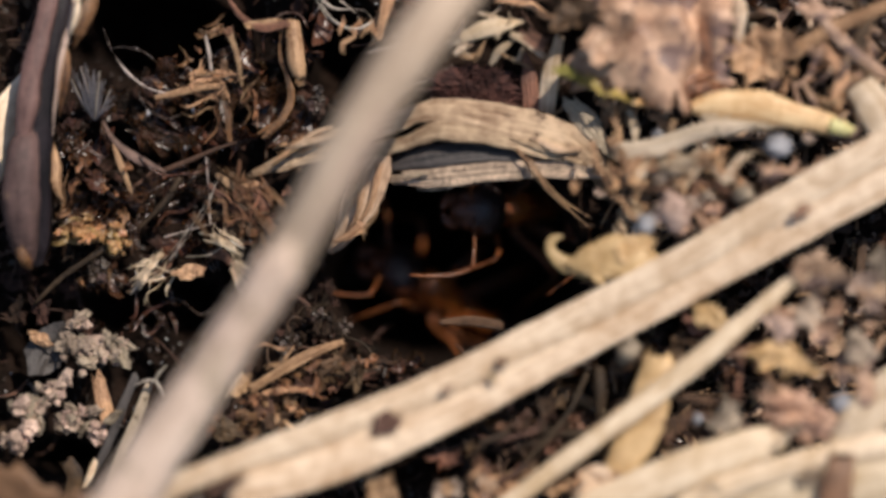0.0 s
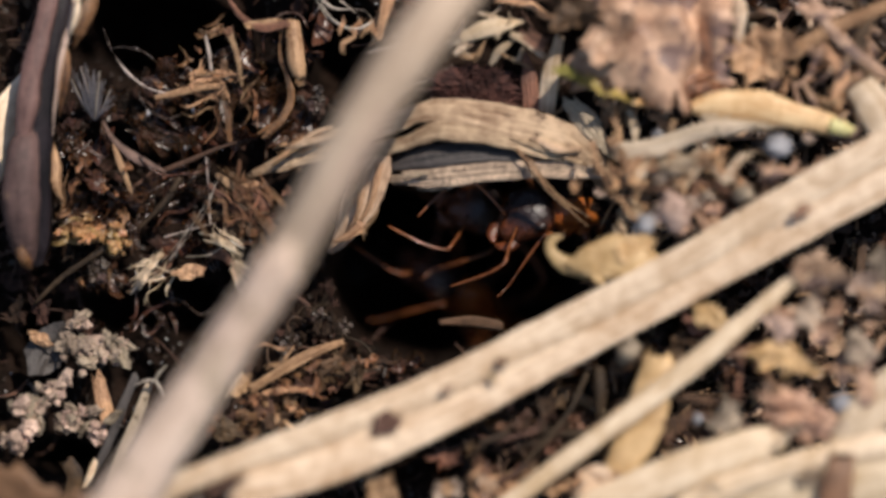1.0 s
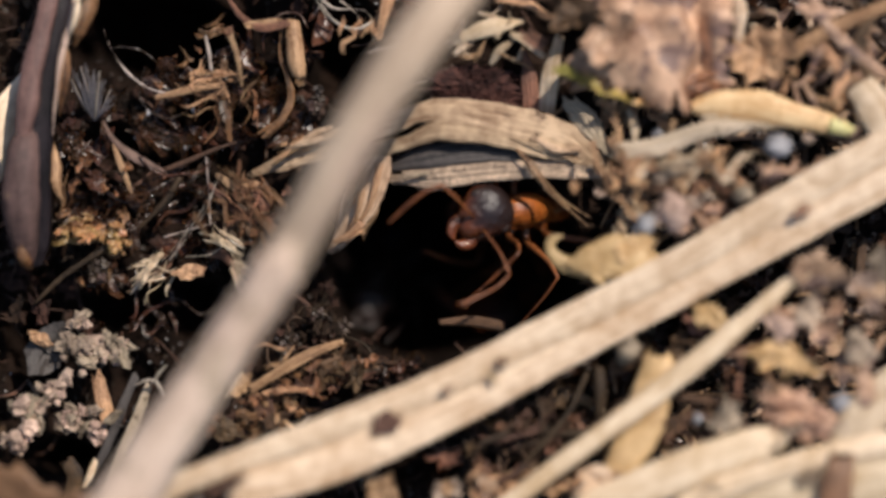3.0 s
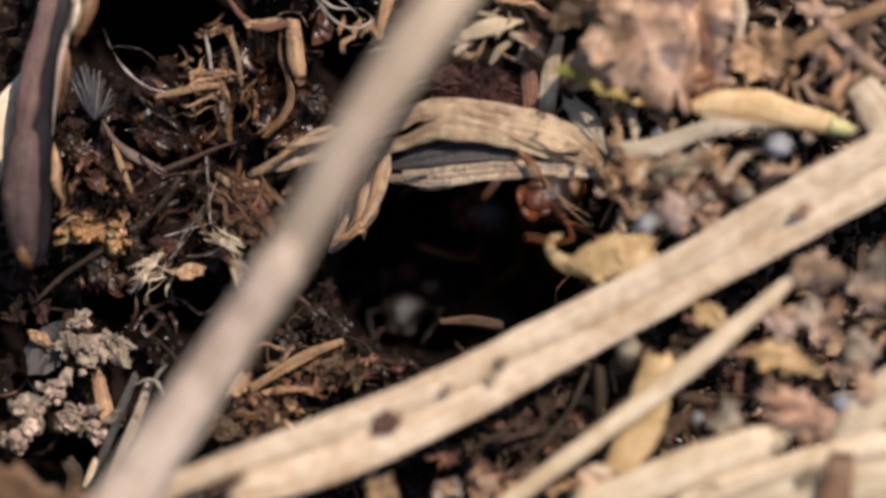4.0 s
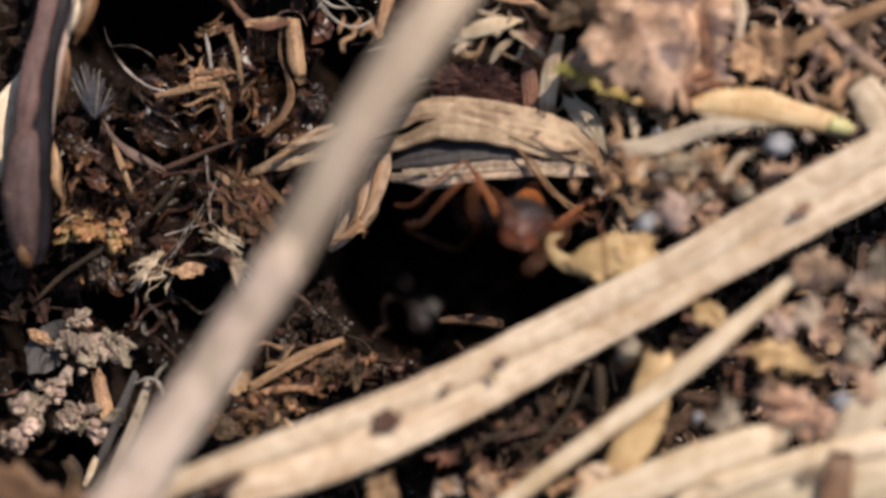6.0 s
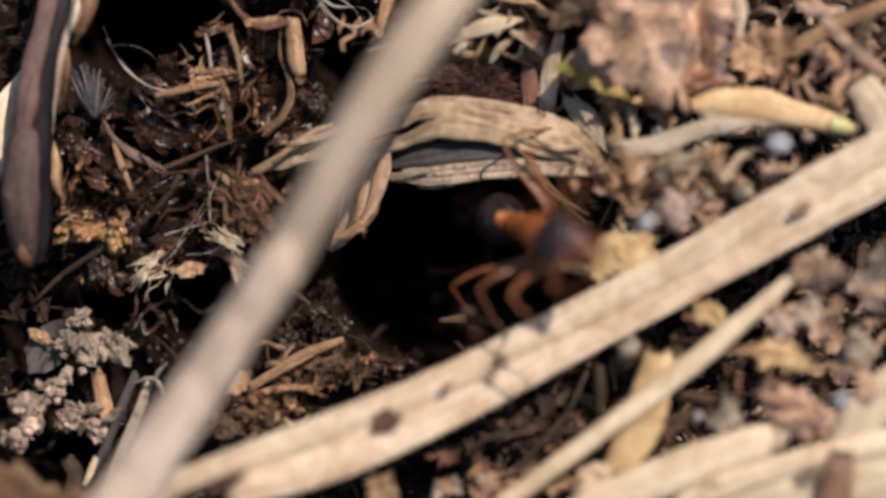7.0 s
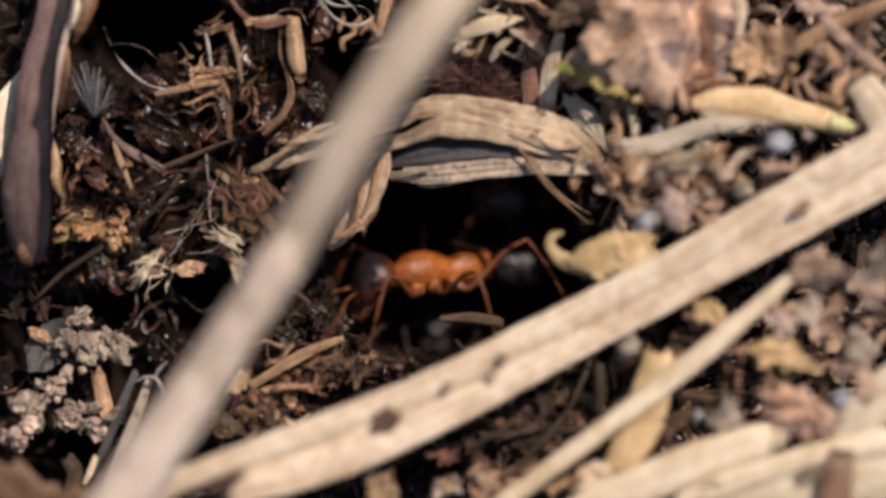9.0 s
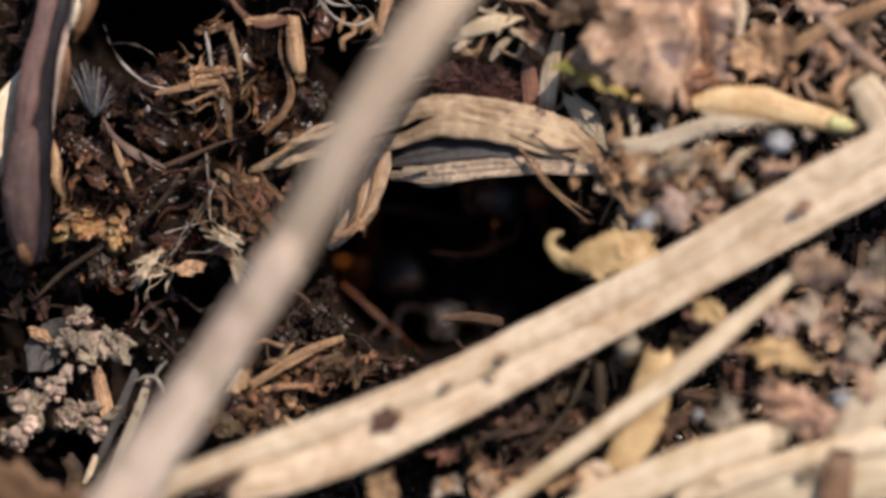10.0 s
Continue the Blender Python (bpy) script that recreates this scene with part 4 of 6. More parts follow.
    for k, (p, q, w) in enumerate([((-7.19, 0.48, 0.40), (-5.89, 0.02, 0.50), 0.10), ((-7.06, 0.27, 0.50), (-6.14, -0.07, 0.50), 0.07), ((-6.22, -0.15, 0.50), (-5.48, -1.32, 0.40), 0.12), ((-5.97, -0.23, 0.60), (-5.22, -1.31, 0.50), 0.08),
                                   ((-9.07, -0.98, 0.30), (-8.23, -0.15, 0.40), 0.12), ((-8.89, -0.65, 0.40), (-8.30, -0.23, 0.50), 0.08), ((-9.21, -1.32, 0.20), (-8.70, -0.82, 0.30), 0.06), ((-8.81, -0.98, 0.40), (-8.20, -0.85, 0.30), 0.07)]):
        mid = tuple((x + y) / 2 + RNG.uniform(-0.06, 0.1) for x, y in zip(p, q))
        stick("straw_splinter", [p, mid, q], [w * 0.2, w * 0.5, w * 0.25], PALE_STRAW if k % 3 else HAIR, "pale frayed straw splinter on soil", "splinter", 80 + k, 0.4)
    thing("wood_chip", flake(Shape(), (-7.47, -0.68, 0.50), (0.5, 0.22, 0.1), 0.1, (0.1, 0.1), 0.2, seed=61, jag=0.3, bend=0.1), TAN, "small sunlit tan wood chip", "wood chip")
    stick("twig", [(-12.10, -1.65, 0.00), (-11.24, -0.82, 0.20), (-10.23, -0.15, 0.30), (-9.49, 0.43, 0.20)], [0.06, 0.10, 0.11, 0.06], ROOT, "dark brown twig under crumbs", "twig", 90)
    # crumbs: lumps of many grains each
    for k, (at, size, count, mat, label) in enumerate([((-10.63, 0.48, 0.50), (0.55, 0.28), 12, GOLD, "golden brown crumb of resin and bark"), ((-9.72, 0.27, 0.50), (0.4, 0.5), 14, GOLD, "golden brown crumb of resin and bark"),
                                                       ((-10.24, -0.65, 0.20), (0.4, 0.35), 14, GRAIN, "grey-brown crumbly lump of soil"), ((-10.30, -2.98, 0.50), (0.7, 0.55), 30, CRUMB, "beige crumbly lump of soil"),
                                                       ((-10.74, -2.15, 0.20), (0.3, 0.35), 12, CRUMB, "beige crumbly lump of soil"), ((-9.57, -2.98, 0.30), (0.35, 0.5), 14, CRUMB, "beige crumbly lump of soil"),
                                                       ((-12.15, -4.71, 0.80), (0.42, 0.65), 18, CRUMB, "beige crumbly lump of soil"), ((-10.96, -5.05, 0.60), (0.5, 0.5), 18, CRUMB, "beige crumbly lump of soil"),
                                                       ((-12.50, -5.79, 0.90), (0.3, 0.3), 10, CRUMB, "beige crumbly lump of soil"), ((-11.38, -4.14, 0.50), (0.25, 0.4), 10, CRUMB, "beige crumbly lump of soil"), ((-10.29, -5.30, 0.60), (0.3, 0.4), 10, CRUMB, "beige crumbly lump of soil"), ((-3.74, 4.19, 0.00), (0.35, 0.5), 14, GRAIN, "grey-beige crumbly lump of soil"),
                                                       ((-3.75, -1.99, -0.30), (0.35, 0.3), 14, GRAIN, "grey glistening soil crumb"), ((-4.58, -2.82, 0.00), (0.35, 0.3), 12, GRAIN, "dark glistening lump of soil"), ((-3.09, -2.42, -0.70), (0.4, 0.35), 14, GRAIN, "dark glistening lump of soil"), ((-2.42, -3.51, -0.60), (0.3, 0.25), 10, GRAIN, "dark glistening lump of soil")]):
        rng = random.Random(k + 400)
        core = thing("soil_crumb", blob(Shape(), (at[0], at[1], at[2] - 0.25), (size[0] * 0.75, size[1] * 0.75, 0.35), seed=k, rough=0.6, detail=3, cell=0.5), mat, label, "crumb", "soil crumbs")
        for j in range(count):
            r = (0.05 + 0.26 * rng.random() ** 1.6) * (1.0 if mat is CRUMB else 0.7)
            part("grain", blob(Shape(), (at[0] + rng.gauss(0, 0.5) * size[0], at[1] + rng.gauss(0, 0.5) * size[1], at[2] + rng.uniform(-0.1, 0.25)), (r, r * rng.uniform(0.4, 1), r * 0.7), rng.uniform(0, 3), j + k * 9, 1.1, 2, cell=0.7), mat, core, smooth=False)
    thing("bark_chip", flake(Shape(), (-11.66, -2.99, 0.20), (0.9, 0.62, 0.1), 0.9, (0.2, 0.2), 0.12, seed=66, jag=0.2, bend=0.15), DARK_WOOD, "smooth dark grey bark chip", "bark chip")
    thing("wood_chip", flake(Shape(), (-11.87, -2.61, 0.60), (0.45, 0.2, 0.1), -0.4, (0.1, 0.2), 0.12, seed=67, jag=0.3), TAN, "pale tan wood chip on soil", "wood chip")
    stick("wood_splinter", [(-10.22, -3.73, 0.50), (-10.01, -4.47, 0.60), (-9.80, -5.22, 0.50)], [0.2, 0.24, 0.18], TAN, "flat tan wood splinter among crumbs", "splinter", 91, 0.4)
    stick("plant_stalk", [(-9.05, -3.73, 0.50), (-9.45, -4.72, 0.70), (-9.94, -5.96, 0.80), (-10.44, -6.79, 0.80)], [0.12, 0.14, 0.13, 0.1], DARK_WOOD, "thin grey dry plant stalk", "stem", 92, 0.6)
    stick("plant_stalk", [(-8.64, -3.98, 0.50), (-9.04, -5.05, 0.60), (-9.45, -5.96, 0.70), (-9.95, -7.13, 0.70)], [0.12, 0.14, 0.13, 0.1], GREY_STEM, "thin grey dry plant stalk", "stem", 93, 0.6)
    fork = stick("fibre", [(-9.05, -4.00, 0.90), (-8.71, -3.86, 1.00), (-8.43, -3.89, 1.00), (-8.27, -4.13, 1.00), (-8.21, -4.33, 0.90)], [0.03, 0.04, 0.045, 0.035, 0.02], HAIR, "white forked plant hair on stalks", "fibre", 94, 1, 6)
    part("branch", sweep(Shape(), [(-8.45, -3.88, 1.00), (-8.31, -3.63, 1.05), (-8.08, -3.39, 1.10)], [0.05, 0.06, 0.02], ring(6), steps=5), HAIR, fork)
    stick("straw_splinter", [(-10.18, -6.20, 0.90), (-10.35, -6.62, 0.90), (-10.52, -6.95, 0.80)], [0.08, 0.1, 0.06], PALE_STRAW, "bright frayed straw splinter end", "splinter", 95, 0.4)
    stick("bark_shred", [(-11.00, -6.28, 1.00), (-10.80, -6.69, 1.00), (-10.93, -7.28, 0.90)], [0.2, 0.24, 0.2], BROWN, "orange-brown shred of bark", "bark shred", 96, 0.3)
    # beside and below the entrance
    stick("twig", [(-5.61, -4.12, 1.20), (-4.70, -3.54, 1.20), (-3.79, -3.05, 1.00), (-2.98, -2.73, 0.60)], [0.12, 0.14, 0.16, 0.1], TAN, "tan twig at the lip of the entrance", "twig", 100)
    stick("twig", [(-5.70, -4.37, 1.00), (-4.70, -4.15, 1.10), (-3.71, -4.13, 0.90)], [0.08, 0.1, 0.06], TAN, "thin tan twig in the litter", "twig", 101)
    thing("bark_chip", flake(Shape(), (-5.94, -3.96, 1.10), (0.42, 0.28, 0.1), 0.9, (0.1, 0.2), 0.1, seed=68, jag=0.25), TAN, "tan chip with a pale streak", "bark chip")
    stick("straw_splinter", [(-6.31, -4.31, 1.30), (-6.09, -3.95, 1.40), (-5.88, -3.65, 1.30)], [0.03, 0.05, 0.03], PALE_STRAW, "narrow pale straw splinter on a chip", "splinter", 102)
    stick("twig", [(-0.03, -2.14, 0.90), (0.43, -2.11, 0.90), (1.01, -2.12, 0.90), (1.67, -2.24, 0.90)], [0.10, 0.13, 0.15, 0.14], BROWN, "short blunt twig reaching into the entrance", "twig", 103, 0.8)
    for k, (p, m, q) in enumerate([((2.21, 2.85, 1.50), (2.94, 1.84, 1.20), (4.24, 0.68, 1.00)), ((2.54, 2.66, 1.50), (3.32, 1.59, 1.20), (4.37, 0.88, 1.00)), ((2.16, 2.95, 1.50), (2.66, 2.33, 1.50), (3.04, 1.75, 1.20)), ((5.14, 1.59, 1.20), (4.87, 1.14, 1.00), (4.61, 0.60, 0.80))]):
        stick("root", [p, m, q], [0.03, 0.035, 0.02], TAN, "fine pale root hanging over the entrance", "root", 104 + k, 1, 6)
    for k, (at, r) in enumerate([((-3.31, -3.55, 0.70), (0.5, 0.4)), ((-4.05, -3.97, 0.70), (0.4, 0.35)), ((-2.56, -3.80, 0.80), (0.5, 0.25)), ((-5.20, -4.62, 1.00), (0.5, 0.35)), ((-6.35, -5.28, 1.20), (0.6, 0.35)), ((-4.86, -4.94, 1.20), (0.5, 0.25))]):
        thing("bark_chip", flake(Shape(), at, (*r, 0.1), k * 0.7, (0.3, -0.2), 0.1, seed=110 + k, jag=0.4, bend=0.4), [BROWN, ROOT][k % 2], "dull brown bark chip at the lip of the entrance", "bark chip", "bark chips in the litter")
    # above the arch
    felt = thing("felt_patch", flake(Shape(), (1.01, 4.67, 0.55), (1.5, 0.75, 0.1), -0.15, (0.2, 0), 0.4, seed=77, jag=0.25, bend=0.2, rings=6, spokes=30), FELT, "dark brown felted patch of rotted bark", "bark patch")
    rng, fuzz = random.Random(3), Shape()
    for k in range(320):
        r, t = math.sqrt(rng.random()), rng.uniform(0, 6.28)
        x, y = 1.0 + 1.25 * r * math.cos(t), 4.68 + 0.62 * r * math.sin(t)
        sweep(fuzz, [(x, y, 0.55), (x + rng.gauss(0, 0.09), y + rng.gauss(0, 0.09), 0.75), (x + rng.gauss(0, 0.2), y + rng.gauss(0, 0.2), 0.75 + rng.uniform(0, 0.25))], [0.025, 0.02, 0.008], ring(4), steps=2, seed=k)
    tagged(part("fuzz", fuzz, FELT, felt), kind="stuff")
    stick("straw_splinter", [(0.26, 6.05, 1.30), (1.09, 6.37, 1.50), (1.75, 6.54, 1.40), (2.25, 6.67, 1.10)], [0.12, 0.24, 0.22, 0.05], PALE_STRAW, "pale curved straw splinter over felt", "splinter", 112, 0.4)
    for k, (p, q, w) in enumerate([((0.35, 5.72, 1.20), (0.76, 6.30, 1.30), 0.13), ((0.93, 5.48, 1.10), (1.26, 6.14, 1.20), 0.07), ((1.42, 5.48, 1.00), (2.08, 6.14, 1.20), 0.12), ((1.67, 5.72, 1.20), (2.58, 5.31, 1.10), 0.06), ((2.00, 6.29, 1.40), (2.91, 5.63, 1.40), 0.14),
                                   ((0.51, 5.64, 1.10), (1.09, 5.73, 1.10), 0.1), ((1.09, 6.88, 1.20), (1.75, 6.63, 1.20), 0.1), ((1.59, 7.29, 1.20), (2.91, 6.95, 1.40), 0.16)]):
        mid = tuple((x + y) / 2 + RNG.uniform(-0.1, 0.15) for x, y in zip(p, q))
        stick("straw_splinter", [p, mid, q], [w * 0.6, w, w * 0.4], [STRAW, TAN][k % 2], "frayed straw splinter above the arch", "splinter", 120 + k, 0.4)
    stick("wood_splinter", [(2.42, 5.74, 0.90), (2.52, 4.99, 1.00), (2.59, 4.00, 0.90)], [0.08, 0.22, 0.24], BROWN, "upright reddish wood splinter", "splinter", 130, 0.4)
    stick("straw_splinter", [(3.40, 6.12, 1.50), (3.16, 5.14, 1.20), (3.06, 4.00, 0.70)], [0.1, 0.26, 0.26], STRAW, "upright tan straw splinter", "splinter", 131, 0.4)
    stick("straw_splinter", [(3.66, 4.33, 0.90), (4.23, 3.74, 1.20), (4.82, 2.83, 1.10)], [0.2, 0.32, 0.1], GREY_STEM, "greyish straw splinter by the arch", "splinter", 132, 0.35)
    for k, (p, q, w) in enumerate([((4.80, 4.14, 1.60), (5.20, 3.14, 1.80), 0.12), ((5.40, 4.05, 1.70), (5.60, 3.17, 1.90), 0.14), ((6.03, 3.89, 1.60), (6.60, 3.39, 1.70), 0.12), ((6.20, 3.31, 1.60), (6.44, 3.97, 1.70), 0.1), ((4.55, 4.31, 1.50), (4.96, 3.97, 1.60), 0.1)]):
        mid = tuple((x + y) / 2 + RNG.uniform(-0.1, 0.15) for x, y in zip(p, q))
        stick("straw_splinter", [p, mid, q], [w * 0.6, w, w * 0.5], [TAN, STRAW][k % 2], "short tan splinter under the leaf", "splinter", 140 + k, 0.5)
    for k, pts in enumerate([[(-3.72, 7.50, 0.60), (-3.22, 7.08, 0.70), (-2.39, 7.03, 0.70), (-2.06, 6.75, 0.60)], [(-3.56, 7.17, 0.60), (-3.14, 6.66, 0.70), (-2.56, 6.46, 0.70), (-2.09, 6.67, 0.60)], [(-3.06, 7.34, 0.50), (-2.56, 6.92, 0.60), (-2.31, 6.42, 0.50)], [(-3.73, 7.34, 0.50), (-3.39, 6.83, 0.60), (-2.89, 6.50, 0.60)]]):
        stick("root", pts, 0.028, HAIR, "looped pale rootlet on soil", "root", 150 + k, 1, 6)
    stick("twig", [(-1.56, 7.48, 0.90), (-1.72, 6.89, 1.00), (-1.86, 6.32, 0.80)], [0.2, 0.18, 0.1], TAN, "frayed tan twig end on soil", "twig", 155)
    # the pale, crowded side
    stick("twig", [(5.01, 2.80, 2.36), (6.15, 2.93, 2.48), (7.45, 3.37, 2.54), (8.92, 3.58, 2.54)], [0.22, 0.28, 0.26, 0.14], PINK_STEM, "pinkish tan twig under a bud scale", "twig", 160, 0.6)
    stick("twig", [(4.94, 3.13, 2.18), (5.34, 2.64, 2.30), (5.83, 2.31, 2.24)], [0.2, 0.36, 0.2], TAN, "broken orange-tan twig end", "twig", 161, 0.5)
    for k, (at, r, mat) in enumerate([((9.68, 2.98, 2.84), 0.38, STONE), ((5.81, 0.67, 2.78), 0.33, STONE), ((6.62, 1.08, 2.72), 0.55, CRUMB), ((11.41, -4.43, 3.80), 0.3, STONE), ((7.32, -4.89, 3.32), 0.16, STONE), ((6.26, 3.30, 2.00), 0.2, STONE), ((10.53, 3.19, 2.84), 0.16, CRUMB),
                                      ((5.31, -2.92, 2.84), 0.38, CRUMB), ((6.31, 2.14, 2.48), 0.3, CRUMB), ((8.66, 1.57, 2.72), 0.3, CRUMB), ((7.20, 1.32, 2.60), 0.25, CRUMB), ((-8.73, 4.03, -0.10), 0.09, STONE), ((-9.10, 3.28, -0.10), 0.06, STONE), ((-7.34, 4.11, 0.00), 0.1, STONE), ((-7.62, 2.99, 0.00), 0.07, STONE)]):
        thing("grit_grain", blob(Shape(), at, (r, r * 0.85, r * 0.8), k, k + 5, 0.6, 3, cell=0.5), mat, "rounded pale mineral grain in the litter" if mat is STONE else "beige soil grain in the litter", "grain", "grit grains")
    thing("plant_flake", flake(Shape(), (9.26, 5.58, 2.48), (1.0, 0.9, 0.1), 0.4, (0.2, -0.2), 0.2, seed=80, jag=0.35, bend=0.35), TAN, "tan papery plant flake beside a leaf", "plant flake")
    stick("twig", [(8.43, 7.45, 2.60), (8.59, 6.87, 2.66), (8.53, 6.14, 2.60)], [0.16, 0.2, 0.12], STRAW, "pale straw stub beside a leaf", "twig", 163)
    stick("twig", [(10.70, 7.20, 2.72), (11.18, 6.29, 2.84), (12.00, 5.56, 2.84), (12.91, 4.91, 2.72)], [0.14, 0.18, 0.18, 0.14], LEAF, "thin reddish twig in the litter", "twig", 164)
    stick("twig", [(10.06, 5.57, 2.60), (10.70, 6.05, 2.72), (11.68, 6.54, 2.78), (12.98, 7.11, 2.78)], [0.2, 0.22, 0.2, 0.16], TAN, "crooked tan twig in the litter", "twig", 165)
    stick("twig", [(11.04, 5.73, 2.66), (11.52, 5.07, 2.72), (11.36, 4.42, 2.66)], [0.14, 0.2, 0.14], TAN, "short tan twig in the litter", "twig", 166)
    stick("twig", [(12.42, 6.71, 2.72), (12.00, 5.89, 2.78), (12.42, 4.75, 2.72)], [0.12, 0.18, 0.14], BROWN, "short brown twig in the litter", "twig", 167)
    stick("bark_shred", [(10.29, 7.03, 2.78), (10.85, 6.78, 2.90), (11.51, 6.87, 2.78)], [0.14, 0.2, 0.1], LEAF, "orange-pink bark shred in the litter", "bark shred", 168, 0.4)
    thing("plant_flake", flake(Shape(), (9.73, -3.14, 3.56), (1.05, 0.55, 0.1), -0.2, (0.2, 0.1), 0.15, seed=82, jag=0.4, bend=0.3), OCHRE, "ochre plant flake in the litter", "plant flake")
    thing("plant_flake", flake(Shape(), (7.65, -1.93, 3.20), (0.55, 0.38, 0.1), -0.5, (0.2, 0.1), 0.12, seed=83, jag=0.3, bend=0.2), OCHRE, "small ochre plant flake beside a straw", "plant flake")
    thing("dead_leaf", flake(Shape(), (10.28, -4.83, 3.80), (1.7, 0.7, 0.1), -0.35, (0.2, 0.1), 0.12, seed=84, jag=0.35, bend=0.3, rings=5, spokes=20), LEAF, "crumpled pinkish scrap of dead leaf", "leaf")
    stick("bark_shred", [(11.96, -3.54, 3.92), (12.11, -4.18, 4.04), (12.04, -4.82, 3.98)], [0.2, 0.28, 0.2], LEAF, "orange-pink bark shred in the litter", "bark shred", 169, 0.4)
    for k, (at, r) in enumerate([((10.87, -0.71, 3.56), (0.85, 0.62)), ((12.09, -1.04, 3.44), (0.5, 0.4)), ((10.46, -1.85, 3.62), (0.6, 0.4)), ((11.91, -2.81, 3.68), (0.55, 0.5)), ((12.25, -1.28, 3.50), (0.5, 0.7)), ((8.11, -4.84, 3.56), (0.55, 0.45)), ((9.66, -2.25, 3.50), (0.5, 0.4)), ((12.57, -0.63, 3.56), (0.3, 0.7)), ((10.95, -2.41, 3.56), (0.45, 0.4))]):
        thing("bark_chip", flake(Shape(), at, (*r, 0.1), k * 0.9, (0.3, -0.3), 0.2, seed=90 + k, jag=0.4, bend=0.4, rings=4, spokes=14), [LEAF, CRUMB, GREY_STEM, CRUMB][k % 4], "pinkish grey bark chip in the litter", "bark chip", "bark chips in the litter")
    # under the broad straw
    for k, (p, m, q, w) in enumerate([((4.20, -3.60, 2.00), (3.54, -4.90, 2.18), (1.90, -6.70, 2.36), 0.10), ((2.89, -5.24, 2.00), (1.57, -5.56, 2.12), (0.92, -5.41, 1.80), 0.09), ((2.72, -4.08, 2.12), (2.89, -5.07, 2.12), (2.73, -5.90, 2.00), 0.07), ((4.52, -3.42, 2.36), (4.55, -4.07, 2.48), (4.55, -4.89, 2.36), 0.18),
                                      ((1.40, -6.84, 2.60), (2.06, -6.51, 2.72), (2.55, -6.19, 2.60), 0.09)]):
        stick("root", [p, m, q], [w, w, w * 0.6], ROOT, "brown root in the shade below a straw", "root", 170 + k, 0.8, 7)
    for k, (at, r, turn) in enumerate([((-1.78, -7.00, 2.72), (0.5, 0.75), 0.3), ((0.10, -6.99, 2.84), (0.5, 0.35), 0.2), ((1.32, -6.99, 2.84), (0.35, 0.55), 0.5), ((4.47, -6.79, 3.44), (0.8, 0.6), 0.4), ((2.87, -6.43, 2.72), (0.4, 0.14), 0.6)]):
        thing("plant_flake", flake(Shape(), at, (*r, 0.1), turn, (0.3, 0.2), 0.14, seed=100 + k, jag=0.4, bend=0.4), [TAN, CRUMB, LEAF, STRAW][k % 4], "tan plant flake lying in shade", "plant flake", "plant flakes in the litter")


# ---- heaps of shreds ----
def heap(middle, spread, angle, count, length, width, mat, label, seed, fan=25, depth=0.5):
    """Shreds of bark and straw thrown together, each a thing of its own."""
    rng = random.Random(seed)
    for k in range(count):
        a, b, c = middle[0] + rng.gauss(0, 0.55) * spread[0], middle[1] + rng.gauss(0, 0.55) * spread[1], middle[2] + rng.uniform(-depth, depth * 0.4)
        t, l, w = radians(angle + rng.gauss(0, fan)), rng.uniform(*length), rng.uniform(*width)
        dx, dy, rise = math.cos(t) * l / 2, math.sin(t) * l / 2, rng.gauss(0, 0.16) * l
        j = lambda: rng.gauss(0, 0.07) * l
        bend = [(j(), j(), j()), (j(), j(), j())]
        s = Shape()
        strands = rng.choice((2, 3, 3, 4))
        for n in range(strands):
            off = (n - (strands - 1) / 2) * 1.5 * w / strands
            ox, oy, oz = -math.sin(t) * off, math.cos(t) * off, rng.uniform(-0.4, 0.4) * w
            lo, hi, flare = rng.uniform(0.55, 1.0), rng.uniform(0.5, 1.0), rng.uniform(0.6, 2.2)
            pts = [(a - dx * lo + ox * flare, b - dy * lo + oy * flare, c - rise * lo + oz), (a - dx / 3 + ox + bend[0][0], b - dy / 3 + oy + bend[0][1], c + bend[0][2] + oz),
                   (a + dx / 3 + ox + bend[1][0], b + dy / 3 + oy + bend[1][1], c + bend[1][2] + oz), (a + dx * hi + ox * flare, b + dy * hi + oy * flare, c + rise * hi + oz)]
            f = 1.2 * w / strands
            sweep(s, pts, [(f * 0.3, f * 0.3), (f, f * 0.5), (f * rng.uniform(0.6, 1), f * 0.5), (f * 0.2, f * 0.2)], strap(2, cup=rng.uniform(-0.5, 0.9), thick=0.8, depth=0.15, seed=k), steps=4,
                  roll=[rng.uniform(-60, 60), rng.uniform(-40, 40), rng.uniform(-40, 40), rng.uniform(-70, 70)], wobble=f * 0.5, ragged=f * 1.2, seed=seed * 100 + k * 5 + n)
        s.flat = True
        thing("bark_shred" if mat in (BROWN, ROOT, RUST, WET, GOLD, RED_BARK) else "plant_shred", s, mat, label, "shred", "shreds in the litter")


